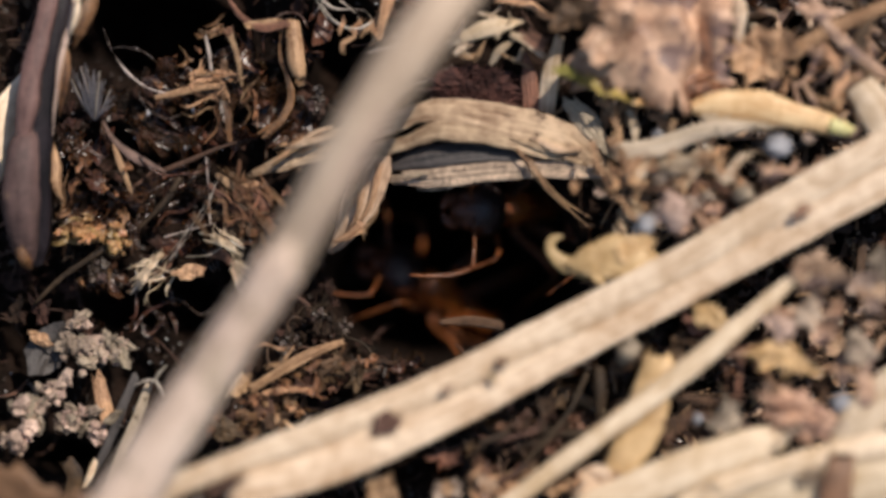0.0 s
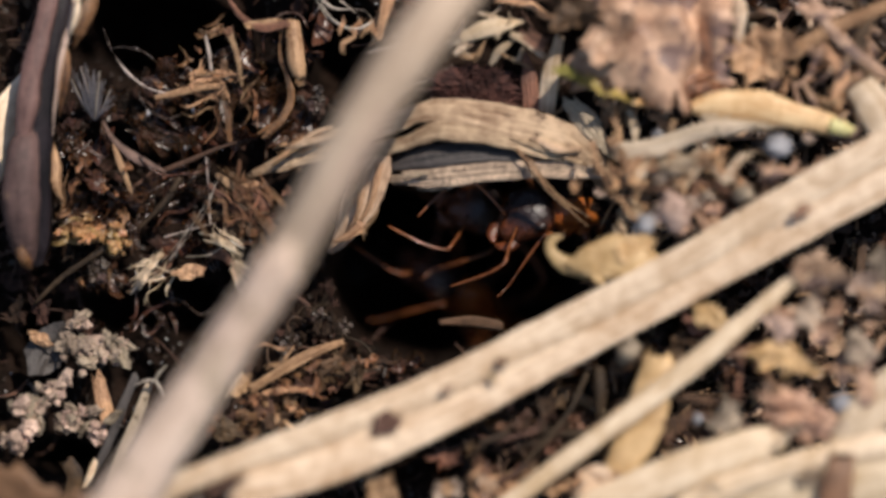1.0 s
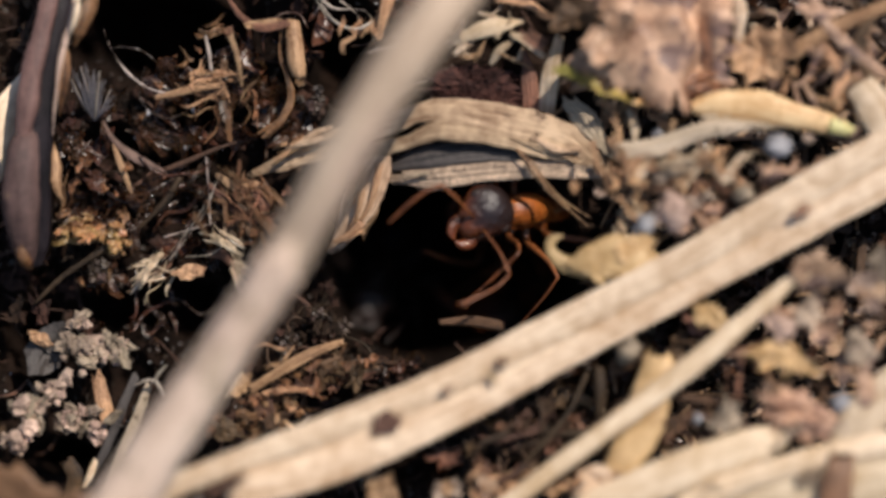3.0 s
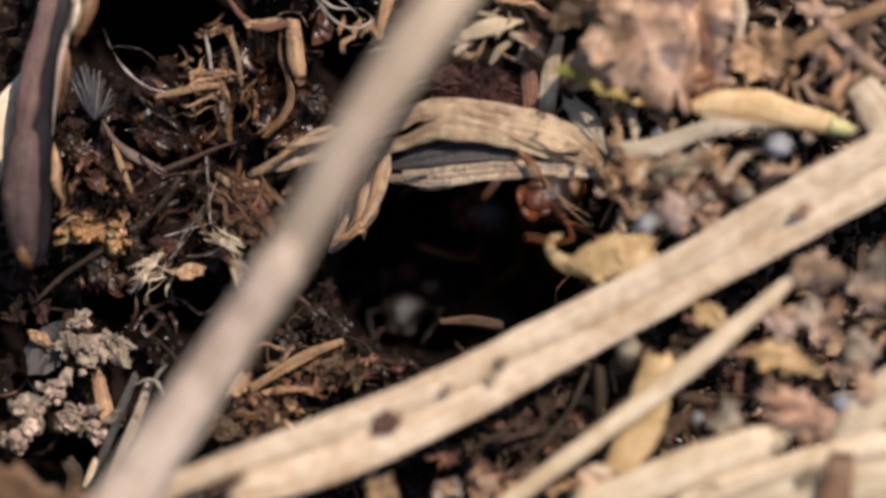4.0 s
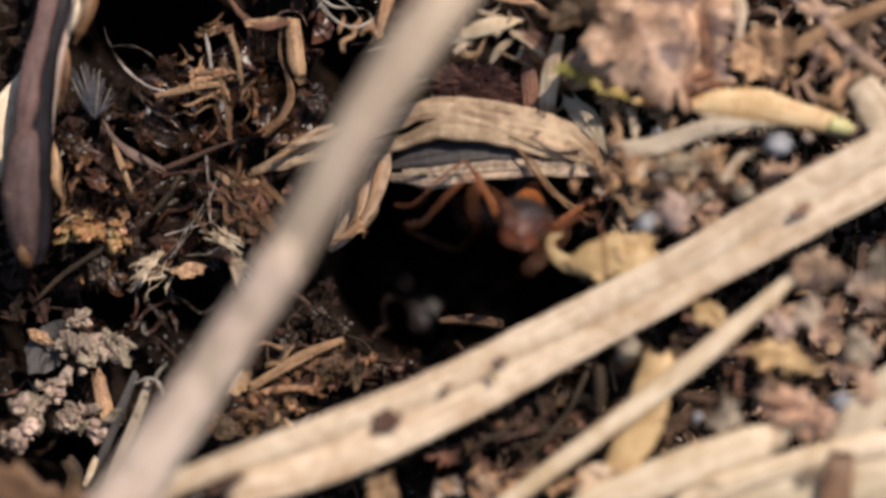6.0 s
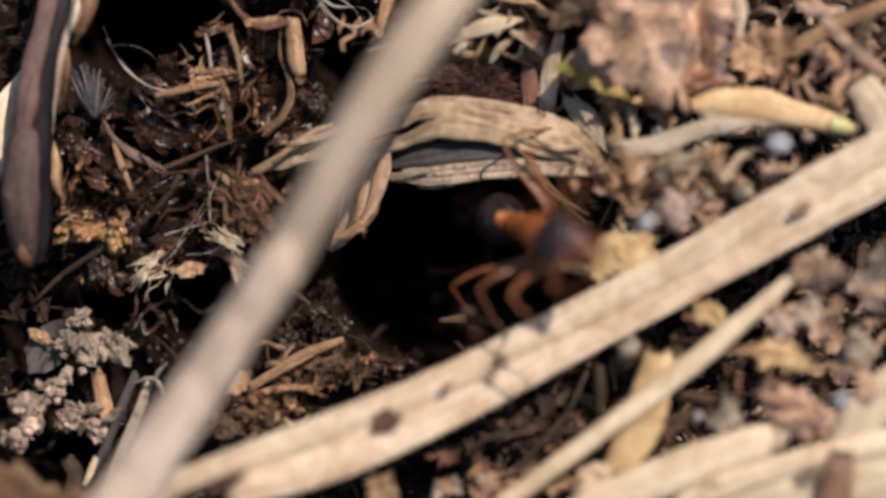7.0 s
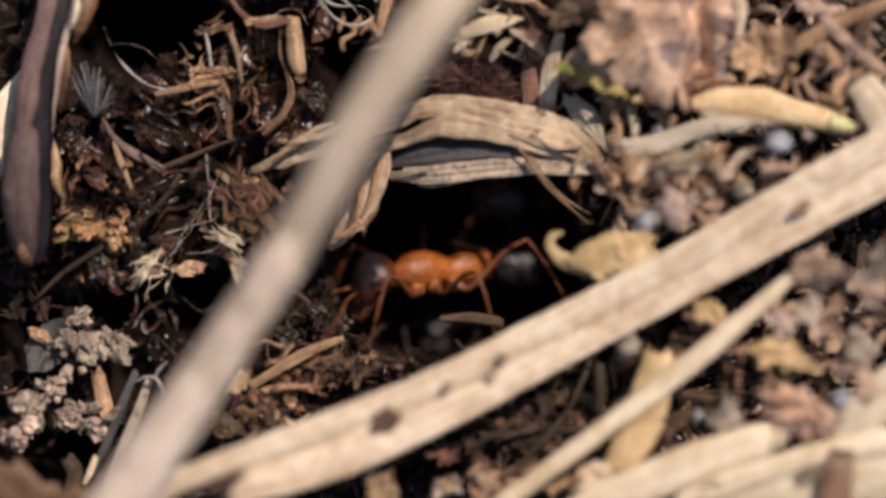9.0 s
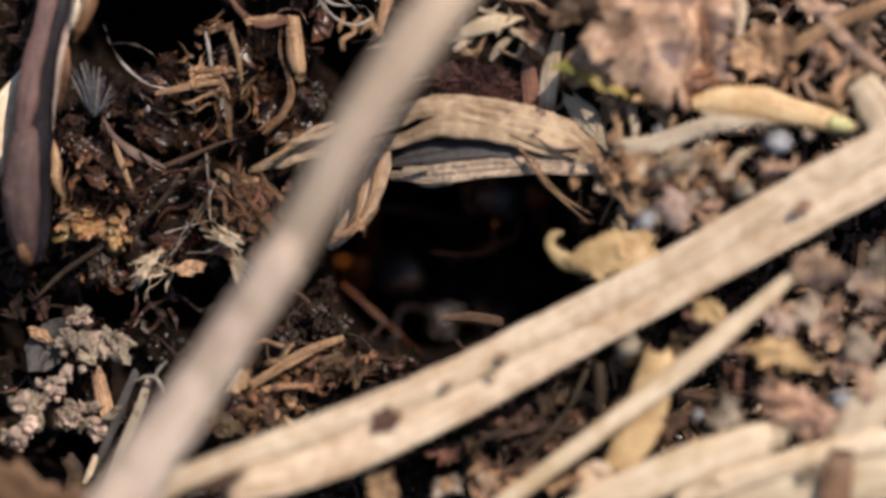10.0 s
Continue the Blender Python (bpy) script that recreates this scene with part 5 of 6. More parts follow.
def curls(middle, spread, count, length, width, mat, label, seed):
    """Curved rootlets and hairs, each a thing of its own."""
    rng = random.Random(seed)
    for k in range(count):
        x, y, z = middle[0] + rng.gauss(0, 0.6) * spread[0], middle[1] + rng.gauss(0, 0.6) * spread[1], middle[2] + rng.uniform(-0.5, 0.2)
        t, turn, l, w = rng.uniform(0, 6.28), rng.gauss(0, 0.16 if mat is HAIR else 0.5), rng.uniform(*length), rng.uniform(*width)
        pts = []
        for n in range(6):
            pts.append((x, y, z + rng.uniform(-0.1, 0.1)))
            x, y, t = x + math.cos(t) * l / 5, y + math.sin(t) * l / 5, t + turn + rng.gauss(0, 0.25)
        s = sweep(Shape(), pts, [w * 0.5, w, w * 0.9, w, w * 0.8, w * 0.3], ring(6), steps=3, wobble=w * 0.5, seed=seed * 50 + k)
        thing("root", s, mat, label, "root", "rootlets in the litter")


def scraps(middle, spread, count, size, mat, label, seed):
    """Torn scraps of leaf, each a thing of its own."""
    rng = random.Random(seed)
    for k in range(count):
        at = middle[0] + rng.gauss(0, 0.6) * spread[0], middle[1] + rng.gauss(0, 0.6) * spread[1], middle[2] + rng.uniform(-0.6, 0.25)
        r = rng.uniform(*size)
        s = flake(Shape(), at, (r, r * rng.uniform(0.35, 0.9), 0.1), rng.uniform(0, 6.28), (rng.gauss(0, 0.5), rng.gauss(0, 0.5)), 0.07, seed * 40 + k, 0.6, rng.uniform(0.2, 0.8), 4, 13)
        thing("leaf_scrap", s, mat, label, "leaf scrap", "leaf scraps in the litter")


def heaps():
    red, tan, dark, pink, pale = "reddish brown fibrous shred of bark", "tan fibrous shred of dry plant", "dark brown rotted shred of bark", "pinkish brown shred of dead leaf", "pale dry shred of straw"
    heap((-5.89, 1.01, 0.60), (1.0, 1.0), -55, 34, (0.5, 1.5), (0.03, 0.12), RUST, red, 1)
    heap((-6.89, 4.84, 0.50), (0.9, 0.45), 10, 12, (0.4, 1.2), (0.02, 0.06), TAN, tan, 2)
    heap((-6.65, 6.43, 0.40), (0.6, 0.35), 15, 9, (0.3, 0.9), (0.025, 0.08), RUST, tan, 3)
    heap((-4.06, 2.93, 0.50), (1.3, 0.4), 25, 18, (0.5, 1.6), (0.03, 0.11), TAN, tan, 4, fan=18)
    heap((-2.59, 1.76, 0.75), (0.3, 0.8), 66, 9, (0.6, 1.4), (0.05, 0.12), TAN, tan, 56, fan=10, depth=0.2)
    heap((-5.91, 4.53, 0.10), (0.6, 1.4), 86, 7, (0.8, 2.0), (0.03, 0.09), RUST, dark, 5)
    heap((-7.91, 1.52, 0.10), (1.2, 1.0), 52, 14, (0.8, 2.4), (0.025, 0.08), WET, dark, 6)
    heap((-10.99, 2.35, 0.20), (0.4, 1.6), 80, 8, (0.5, 1.5), (0.04, 0.13), RUST, red, 7)
    heap((-10.62, 0.43, 0.60), (0.7, 0.35), 10, 12, (0.3, 0.8), (0.05, 0.14), GOLD, "golden brown flake of resin and bark", 8)
    heap((-8.48, -0.65, 0.40), (0.5, 0.5), 50, 12, (0.5, 1.3), (0.02, 0.05), PALE_STRAW, pale, 9)
    heap((-8.57, -0.56, 0.70), (0.25, 0.3), 52, 11, (0.6, 1.3), (0.03, 0.07), PALE_STRAW, pale, 10, fan=12, depth=0.2)
    heap((-6.41, 0.24, 0.80), (0.25, 0.2), -34, 8, (0.7, 1.4), (0.03, 0.07), PALE_STRAW, pale, 57, fan=10, depth=0.2)
    heap((-5.97, -0.82, 0.80), (0.25, 0.35), -62, 7, (0.7, 1.5), (0.05, 0.11), STRAW, pale, 58, fan=12, depth=0.2)
    heap((-5.90, 1.44, 0.90), (0.3, 0.5), -58, 18, (0.5, 1.4), (0.02, 0.06), RED_BARK, red, 59, fan=38, depth=0.5)
    heap((1.26, 6.13, 1.30), (1.3, 0.8), 20, 9, (0.4, 1.2), (0.04, 0.11), STRAW, pale, 11, fan=50)
    heap((4.05, 6.76, 1.80), (1.2, 0.6), -20, 10, (0.6, 1.6), (0.1, 0.25), BROWN, red, 12)
    heap((11.52, 6.05, 2.72), (1.4, 1.3), -25, 15, (0.7, 2.4), (0.05, 0.13), LEAF, pink, 13, fan=55)
    heap((9.42, 5.41, 2.48), (1.0, 1.0), 40, 8, (0.6, 1.8), (0.06, 0.16), TAN, tan, 14, fan=60)
    heap((11.37, 4.26, 2.60), (1.0, 0.5), 0, 14, (0.6, 1.8), (0.05, 0.13), TAN, tan, 15, fan=50)
    heap((5.66, 1.82, 2.36), (1.0, 0.9), -60, 26, (0.5, 1.6), (0.04, 0.11), TAN, tan, 16, fan=40)
    heap((7.78, 1.81, 2.54), (1.4, 0.6), 20, 22, (0.5, 1.6), (0.05, 0.14), BROWN, red, 17, fan=60)
    heap((10.50, -2.42, 3.14), (1.8, 1.2), 20, 12, (0.6, 2.2), (0.05, 0.13), LEAF, pink, 18, fan=60)
    heap((8.89, -3.89, 2.96), (1.8, 1.0), -20, 12, (0.6, 2.2), (0.05, 0.13), BROWN, red, 19, fan=60)
    heap((7.08, -4.86, 3.20), (0.8, 0.8), 30, 14, (0.5, 1.6), (0.04, 0.12), BROWN, red, 21, fan=50)
    scraps((11.30, -1.44, 3.32), (1.4, 1.2), 8, (0.25, 0.6), LEAF, "crumpled pinkish scrap of dead leaf", 41)
    scraps((9.49, -4.19, 3.56), (2.0, 1.1), 9, (0.25, 0.6), LEAF, "crumpled pinkish scrap of dead leaf", 42)
    scraps((7.29, 1.98, 2.54), (1.9, 0.8), 24, (0.15, 0.4), TAN, "tan papery scrap of plant", 44)
    scraps((10.72, 5.41, 2.60), (1.8, 1.4), 5, (0.2, 0.5), TAN, "tan papery scrap of plant", 45)
    scraps((-5.90, 0.85, 0.40), (1.0, 1.0), 6, (0.2, 0.45), BROWN, "brown crumpled scrap of leaf", 46)
    scraps((-7.41, 4.02, 0.20), (2.6, 1.6), 7, (0.12, 0.35), RUST, "brown crumpled scrap of leaf", 47)
    scraps((-7.60, 4.20, -0.20), (3.0, 1.8), 15, (0.5, 1.1), WET, "large dark brown curled leaf fragment", 61)
    scraps((-10.59, 2.35, 0.10), (0.8, 1.6), 10, (0.4, 0.9), WET, "large brown curled leaf fragment", 62)
    scraps((-8.10, 0.18, -0.10), (2.2, 1.2), 14, (0.4, 0.9), WET, "large dark brown curled leaf fragment", 63)
    scraps((-11.45, -2.33, -0.20), (1.4, 2.0), 10, (0.4, 0.8), DARK_LITTER, "black curled leaf fragment on soil", 64)
    scraps((-5.09, 5.20, -0.10), (1.2, 1.4), 10, (0.4, 0.8), WET, "large dark brown curled leaf fragment", 65)
    scraps((6.48, -3.26, 2.36), (1.6, 0.8), 10, (0.3, 0.7), BROWN, "large brown curled leaf fragment", 66)
    scraps((3.55, -5.41, 1.80), (2.0, 0.9), 10, (0.3, 0.8), ROOT, "large dark brown curled leaf fragment", 67)
    scraps((-10.40, 1.02, 0.30), (1.2, 1.8), 8, (0.15, 0.5), RUST, "brown crumpled scrap of leaf", 48)
    scraps((-3.06, -3.64, 0.50), (1.6, 0.5), 16, (0.12, 0.4), BROWN, "brown crumpled scrap of leaf", 49)
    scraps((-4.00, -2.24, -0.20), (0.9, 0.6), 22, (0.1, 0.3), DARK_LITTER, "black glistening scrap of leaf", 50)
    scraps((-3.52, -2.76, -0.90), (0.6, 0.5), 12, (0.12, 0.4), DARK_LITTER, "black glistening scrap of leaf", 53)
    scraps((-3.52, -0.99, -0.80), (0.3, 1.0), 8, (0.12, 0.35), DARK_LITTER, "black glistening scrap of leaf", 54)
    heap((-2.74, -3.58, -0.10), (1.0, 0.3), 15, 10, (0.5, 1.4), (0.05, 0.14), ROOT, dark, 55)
    scraps((2.40, -5.90, 2.00), (2.2, 1.0), 24, (0.15, 0.45), BROWN, "brown crumpled scrap of leaf", 51)
    heap((-3.23, -3.64, 0.60), (1.1, 0.5), 15, 16, (0.5, 1.4), (0.08, 0.2), BROWN, red, 22)
    heap((-5.87, -4.96, 0.90), (0.9, 0.7), 30, 14, (0.5, 1.4), (0.05, 0.16), RUST, red, 23)
    heap((2.23, -5.40, 2.00), (1.8, 0.8), 45, 22, (0.7, 2.4), (0.05, 0.16), ROOT, dark, 24, fan=40)
    heap((2.87, -6.83, 2.84), (2.2, 0.5), 30, 16, (0.5, 1.6), (0.08, 0.22), TAN, tan, 25, fan=50)
    heap((5.57, 4.24, 0.90), (1.2, 0.6), 80, 16, (0.4, 1.2), (0.06, 0.16), TAN, tan, 26, fan=40)
    heap((-2.39, 6.67, 0.60), (0.8, 0.8), 70, 10, (0.4, 1.2), (0.05, 0.15), TAN, tan, 27)
    heap((-8.94, -1.99, -0.20), (1.6, 0.9), 20, 14, (0.6, 2.0), (0.03, 0.09), WET, dark, 28, fan=50)
    heap((-12.12, 6.38, -0.20), (0.8, 1.2), 30, 10, (0.6, 1.8), (0.06, 0.16), ROOT, dark, 29, fan=50)
    curls((-8.07, 3.52, 0.30), (3.6, 2.6), 4, (1.2, 3.0), (0.02, 0.05), WET, "curved dark brown rootlet on soil", 1)
    curls((2.90, -5.59, 1.60), (2.4, 1.0), 12, (1.2, 3.0), (0.03, 0.08), ROOT, "curved brown rootlet in shade", 3)
    curls((11.38, 5.74, 2.48), (1.6, 1.4), 9, (1.0, 3.0), (0.06, 0.14), LEAF, "curved reddish brown rootlet", 5)
    curls((-4.08, -2.66, -0.20), (1.0, 0.7), 10, (0.8, 2.0), (0.03, 0.08), ROOT, "curved dark rootlet at the entrance", 6)
    heap((5.52, 0.92, 1.90), (0.5, 0.6), -70, 14, (0.5, 1.4), (0.05, 0.14), STRAW, pale, 71, fan=30)
    scraps((6.63, 1.32, 2.60), (1.3, 0.7), 14, (0.15, 0.4), CRUMB, "beige papery scrap of plant", 72)
    scraps((7.93, 0.83, 2.72), (1.2, 0.5), 10, (0.15, 0.45), LEAF, "brown crumpled scrap of leaf", 73)
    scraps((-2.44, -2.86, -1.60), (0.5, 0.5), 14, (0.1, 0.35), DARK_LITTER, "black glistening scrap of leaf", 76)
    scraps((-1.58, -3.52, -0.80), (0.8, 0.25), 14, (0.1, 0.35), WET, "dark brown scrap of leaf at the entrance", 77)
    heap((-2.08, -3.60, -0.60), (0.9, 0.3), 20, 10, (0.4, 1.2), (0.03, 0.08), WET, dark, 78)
    scraps((-3.72, -3.47, 0.70), (1.2, 0.5), 14, (0.1, 0.35), RUST, "rusty brown scrap of leaf at the entrance", 79)
    heap((-4.38, -3.47, 0.80), (1.0, 0.6), 30, 10, (0.4, 1.2), (0.03, 0.09), TAN, tan, 80, fan=35)
    scraps((6.30, 2.14, 2.66), (1.2, 0.6), 12, (0.25, 0.55), TAN, "tan papery scrap of plant", 81)
    heap((6.94, 2.30, 2.84), (1.3, 0.4), 18, 10, (0.7, 2.0), (0.08, 0.2), STRAW, pale, 82, fan=25)
    scraps((7.44, 0.67, 2.72), (1.0, 0.5), 10, (0.2, 0.4), LEAF, "brown crumpled scrap of leaf", 83)
    scraps((-5.04, -4.29, 1.00), (1.0, 0.7), 14, (0.12, 0.4), RUST, "rusty brown scrap of leaf at the entrance", 84)
    scraps((-4.71, -4.63, 0.90), (1.0, 0.6), 8, (0.12, 0.35), TAN, "tan papery scrap of plant", 85)
    heap((10.37, 2.30, 2.84), (1.6, 0.4), 25, 12, (0.5, 1.5), (0.08, 0.2), LEAF, pink, 30, fan=40)


# ---- loose litter that nobody could count ----
def scatter():
    rng = random.Random(21)

    def spot(pale):
        while True:
            a, b = rng.uniform(-15, 15), rng.uniform(-9, 9)
            r = math.hypot((a - 0.3) / 3.9, (b + 0.35 - 0.1 * a) / 3.2)
            if not pale and float(lattice(a, b, 2.6) + 0.6 * lattice(a + 9, b, 1.1)) < rng.uniform(-0.5, 0.2):
                continue
            if float(cave(a, b)) > rng.uniform(0.3, 1.5):
                continue
            if r > 1.1 and (rng.random() < float(step(0.5, 8, a - 0.42 * b))) == pale:
                return a, b, float(surface(a, b))

    def grains(name, count, pale, sizes, mat, label):
        s = Shape()
        for k in range(count):
            a, b, h = spot(pale)
            r = rng.uniform(*sizes) * rng.uniform(0.6, 1.3)
            blob(s, (a, b, h + r * 0.4), (r, r * rng.uniform(0.6, 1), r * rng.uniform(0.6, 1)), rng.uniform(0, 3), k, 0.9, 2 if r > 0.12 else 1, cell=0.5)
        thing(name, s, mat, label, "litter", kind="stuff", smooth=False)

    def shreds(name, count, pale, length, width, mat, label, flat=0.4):
        s = Shape()
        for k in range(count):
            a, b, h = spot(pale)
            t, l, w = rng.uniform(0, 6.28), rng.uniform(*length), rng.uniform(*width)
            dx, dy = math.cos(t) * l / 2, math.sin(t) * l / 2
            rise = rng.uniform(-0.25, 0.35)
            pts = [(a - dx, b - dy, h + 0.15 - rise), (a + rng.gauss(0, 0.12) * l, b + rng.gauss(0, 0.12) * l, h + rng.uniform(0.15, 0.45)), (a + dx, b + dy, h + 0.15 + rise)]
            sweep(s, pts, [(w * 0.5, w * 0.5 * flat), (w, w * flat), (w * 0.4, w * 0.4 * flat)], strap(2, cup=0.4, thick=0.8, depth=0.15, seed=k) if flat < 1 else ring(5), steps=3, wobble=w * 0.35, ragged=w * 1.2, roll=[rng.uniform(-60, 60) for _ in range(3)], seed=k)
        thing(name, s, mat, label, "litter", kind="stuff")

    def chips(name, count, pale, size, mat, label):
        s = Shape()
        for k in range(count):
            a, b, h = spot(pale)
            r = rng.uniform(*size)
            flake(s, (a, b, h + 0.15), (r, r * rng.uniform(0.4, 0.9), 0.1), rng.uniform(0, 6.28), (rng.gauss(0, 0.45), rng.gauss(0, 0.45)), 0.07, k, 0.45, 0.4, 2, 9)
        thing(name, s, mat, label, "litter", kind="stuff")

    grains("soil_grains", 1500, False, (0.03, 0.10), GRAIN, "fine black and brown soil grains")
    grains("soil_grains", 400, True, (0.05, 0.16), CRUMB, "beige and brown soil grains")
    grains("dark_grains", 1200, True, (0.06, 0.2), GRAIN, "dark soil grains among pale litter")
    grains("grit_specks", 700, False, (0.012, 0.04), GLINT, "tiny pale mineral specks on black soil")
    shreds("dark_shreds", 170, False, (0.6, 2.0), (0.015, 0.06), ROOT, "dark brown root and bark shreds")
    shreds("brown_shreds", 30, False, (0.5, 1.6), (0.03, 0.10), BROWN, "reddish brown bark shreds")
    shreds("pale_hairs", 40, False, (0.5, 1.8), (0.012, 0.03), HAIR, "fine pale plant hairs", 1.0)
    shreds("tan_shreds", 90, True, (0.6, 2.2), (0.05, 0.2), TAN, "tan straw and bark shreds")
    shreds("pink_shreds", 30, True, (0.6, 1.8), (0.06, 0.24), LEAF, "pinkish brown leaf shreds")
    shreds("dark_shreds", 300, True, (0.6, 2.0), (0.05, 0.16), ROOT, "dark root shreds among pale litter")
    chips("dark_chips", 260, False, (0.12, 0.45), DARK_LITTER, "dark rotted leaf chips")
    chips("brown_chips", 320, True, (0.15, 0.5), WET, "dark brown rotted leaf chips among pale litter")
    chips("brown_chips", 25, False, (0.1, 0.3), BROWN, "brown bark chips")
    chips("pale_chips", 40, True, (0.15, 0.55), LEAF, "pinkish leaf chips")
    chips("tan_chips", 40, True, (0.12, 0.45), TAN, "tan plant chips")


# ---- the ants ----
SIZE = 1.35


def chitin(name, shape, mat, parent, label="", at=(0, 0, 0)):
    """A part of an ant, in mm of the ant's own space, hung at a joint."""
    shape.v = [(x * SIZE, y * SIZE, z * SIZE) for x, y, z in shape.v]
    ob = new(name, mesh_of(name, shape, mat, (0, 0, 0), True, Matrix.Identity(4)))
    ob.parent = parent
    ob.location = [c * SIZE * MM for c in at]
    return tagged(ob, label)


def egg(shape, centre, radii, lean=0.0, nose=0.0, detail=3):
    bm = bmesh.new()
    bmesh.ops.create_icosphere(bm, subdivisions=detail, radius=1)
    verts = []
    for v in bm.verts:
        x, y, z = v.co
        k = 1 + nose * x
        q = Euler((0, lean, 0)).to_matrix() @ Vector((x * radii[0], y * radii[1] * k, z * radii[2] * k))
        verts.append((q.x + centre[0], q.y + centre[1], q.z + centre[2]))
    faces = [tuple(v.index for v in f.verts) for f in bm.faces]
    bm.free()
    return shape.add(verts, faces)


LEGS = [("front", 0.62, 0.30, 48), ("middle", 0.20, 0.32, 95), ("hind", -0.25, 0.32, 140)]


def ant(label, shade_coloured=False):
    """A wood ant worker, 7.5 mm long, head towards +x. Legs and feelers hang at their joints."""
    # an ant deep in the entrance has the shade put into its chitin colour
    red, crown, limb = (DARK_CHITIN, DARK_CHITIN, DARK_CHITIN) if shade_coloured else (RED_CHITIN, HEAD_CHITIN, LEG_CHITIN)
    root = tagged(new("ant"), label, "ant", "ants at the nest entrance")
    back = [(1.22, 0.13, 0.13, -0.02), (1.02, 0.25, 0.26, 0.02), (0.74, 0.37, 0.40, 0.08), (0.44, 0.38, 0.41, 0.11), (0.12, 0.33, 0.36, 0.08), (-0.16, 0.27, 0.27, 0.0), (-0.42, 0.28, 0.31, -0.02),
            (-0.68, 0.28, 0.34, 0.0), (-0.90, 0.20, 0.24, -0.06), (-1.04, 0.09, 0.10, -0.12)]
    body = sweep(Shape(), [(x, 0, z) for x, w, h, z in back], [(w, h) for x, w, h, z in back], ring(18), steps=4, wobble=0.02, seed=2)
    chest = chitin("thorax", body, red, root, "glossy thorax coloured dark for shade" if shade_coloured else "glossy orange-red thorax")
    for side in (-1, 1):
        for x, w in ((0.62, 0.20), (0.20, 0.18), (-0.28, 0.18)):
            chitin("hip", egg(Shape(), (x, side * 0.24, -0.22), (w, 0.15, 0.2), 0.2, 0, 2), red, chest)
    scale = egg(Shape(), (-1.12, 0, 0.06), (0.13, 0.22, 0.40), 0.15)
    egg(scale, (-1.1, 0, -0.22), (0.3, 0.12, 0.12))
    chitin("waist_scale", scale, red, root)
    gaster = egg(Shape(), (-2.02, 0, -0.12), (0.80, 0.56, 0.54), -0.12, 0.05, 4)
    tail = chitin("gaster", gaster, DARK_CHITIN, root, "dark grey-brown shiny gaster")
    for k in range(4):
        x = -1.62 - 0.30 * k
        e = math.sqrt(max(0.05, 1 - ((x + 2.02) / 0.80) ** 2)) * 1.012
        band = sweep(Shape(), [(x - 0.03, 0, -0.12 + (x + 2.02) * 0.12), (x + 0.02, 0, -0.12 + (x + 2.02) * 0.12)], [(0.56 * e, 0.54 * e), (0.56 * e, 0.54 * e)], ring(28), steps=1)
        chitin("band", band, DARK_CHITIN, tail, "thin raised seam")
    head = egg(Shape(), (-0.04, 0, 0.02), (0.62, 0.60, 0.45), 0.3, -0.24, 4)
    egg(head, (0.34, 0, -0.10), (0.34, 0.30, 0.26), 0.5, -0.1, 3)
    egg(head, (0.22, 0, 0.14), (0.26, 0.10, 0.16), 0.5, 0, 3)
    for s in (-1, 1):
        egg(head, (0.10, s * 0.30, -0.03), (0.42, 0.20, 0.33), 0.4, -0.2, 3)
    skull = chitin("head", head, crown, root, "shiny head coloured dark for shade" if shade_coloured else "orange-red head darkened on top", (1.62, 0, -0.02))
    for s in (-1, 1):
        chitin("eye", egg(Shape(), (-0.06, s * 0.50, 0.18), (0.15, 0.10, 0.14)), DARK_CHITIN, skull, "black eye")
        jaw = sweep(Shape(), [(0.42, s * 0.27, -0.20), (0.60, s * 0.28, -0.26), (0.76, s * 0.16, -0.31), (0.82, s * 0.02, -0.33)], [(0.12, 0.09), (0.15, 0.09), (0.12, 0.07), (0.04, 0.03)], ring(8), steps=4)
        chitin("mandible", jaw, crown, skull)
        feeler = sweep(Shape(), [(0, 0, 0), (0.35, s * 0.55, 0.30), (0.62, s * 0.98, 0.38)], [0.034, 0.030, 0.036], ring(7), steps=4)
        sweep(feeler, [(0.62, s * 0.98, 0.38), (1.0, s * 0.98, 0.22), (1.45, s * 0.86, 0.0), (1.85, s * 0.70, -0.25)], [0.028, 0.032, 0.036, 0.022], ring(7), steps=5)
        chitin("antenna", feeler, limb, skull, "", (0.40, s * 0.18, 0.18))
    legs = []
    for kind, x, y, aim in LEGS:
        for s in (-1, 1):
            long = {"front": 0.95, "middle": 1.0, "hind": 1.25}[kind]
            c, d = math.cos(radians(aim)), s * math.sin(radians(aim))
            point = lambda r, z: (c * r * long, d * r * long, z * long)
            thigh = sweep(Shape(), [(0, 0, 0), point(0.30, -0.05), point(0.9, 0.55), point(1.35, 0.80)], [0.085, 0.078, 0.060, 0.036], ring(9), steps=5)
            leg = chitin("leg", thigh, limb, root, "", (x, s * y, -0.22))
            shin = sweep(Shape(), [point(1.35, 0.80), point(1.65, 0.35), point(1.95, -0.25)], [0.030, 0.032, 0.022], ring(8), steps=5)
            chitin("shin", shin, limb, leg)
            foot = sweep(Shape(), [point(1.95, -0.25), point(2.10, -0.50), point(2.45, -0.62)], [0.022, 0.018, 0.012], ring(6), steps=4)
            chitin("foot", foot, limb, leg)
            legs.append(leg)
    return root


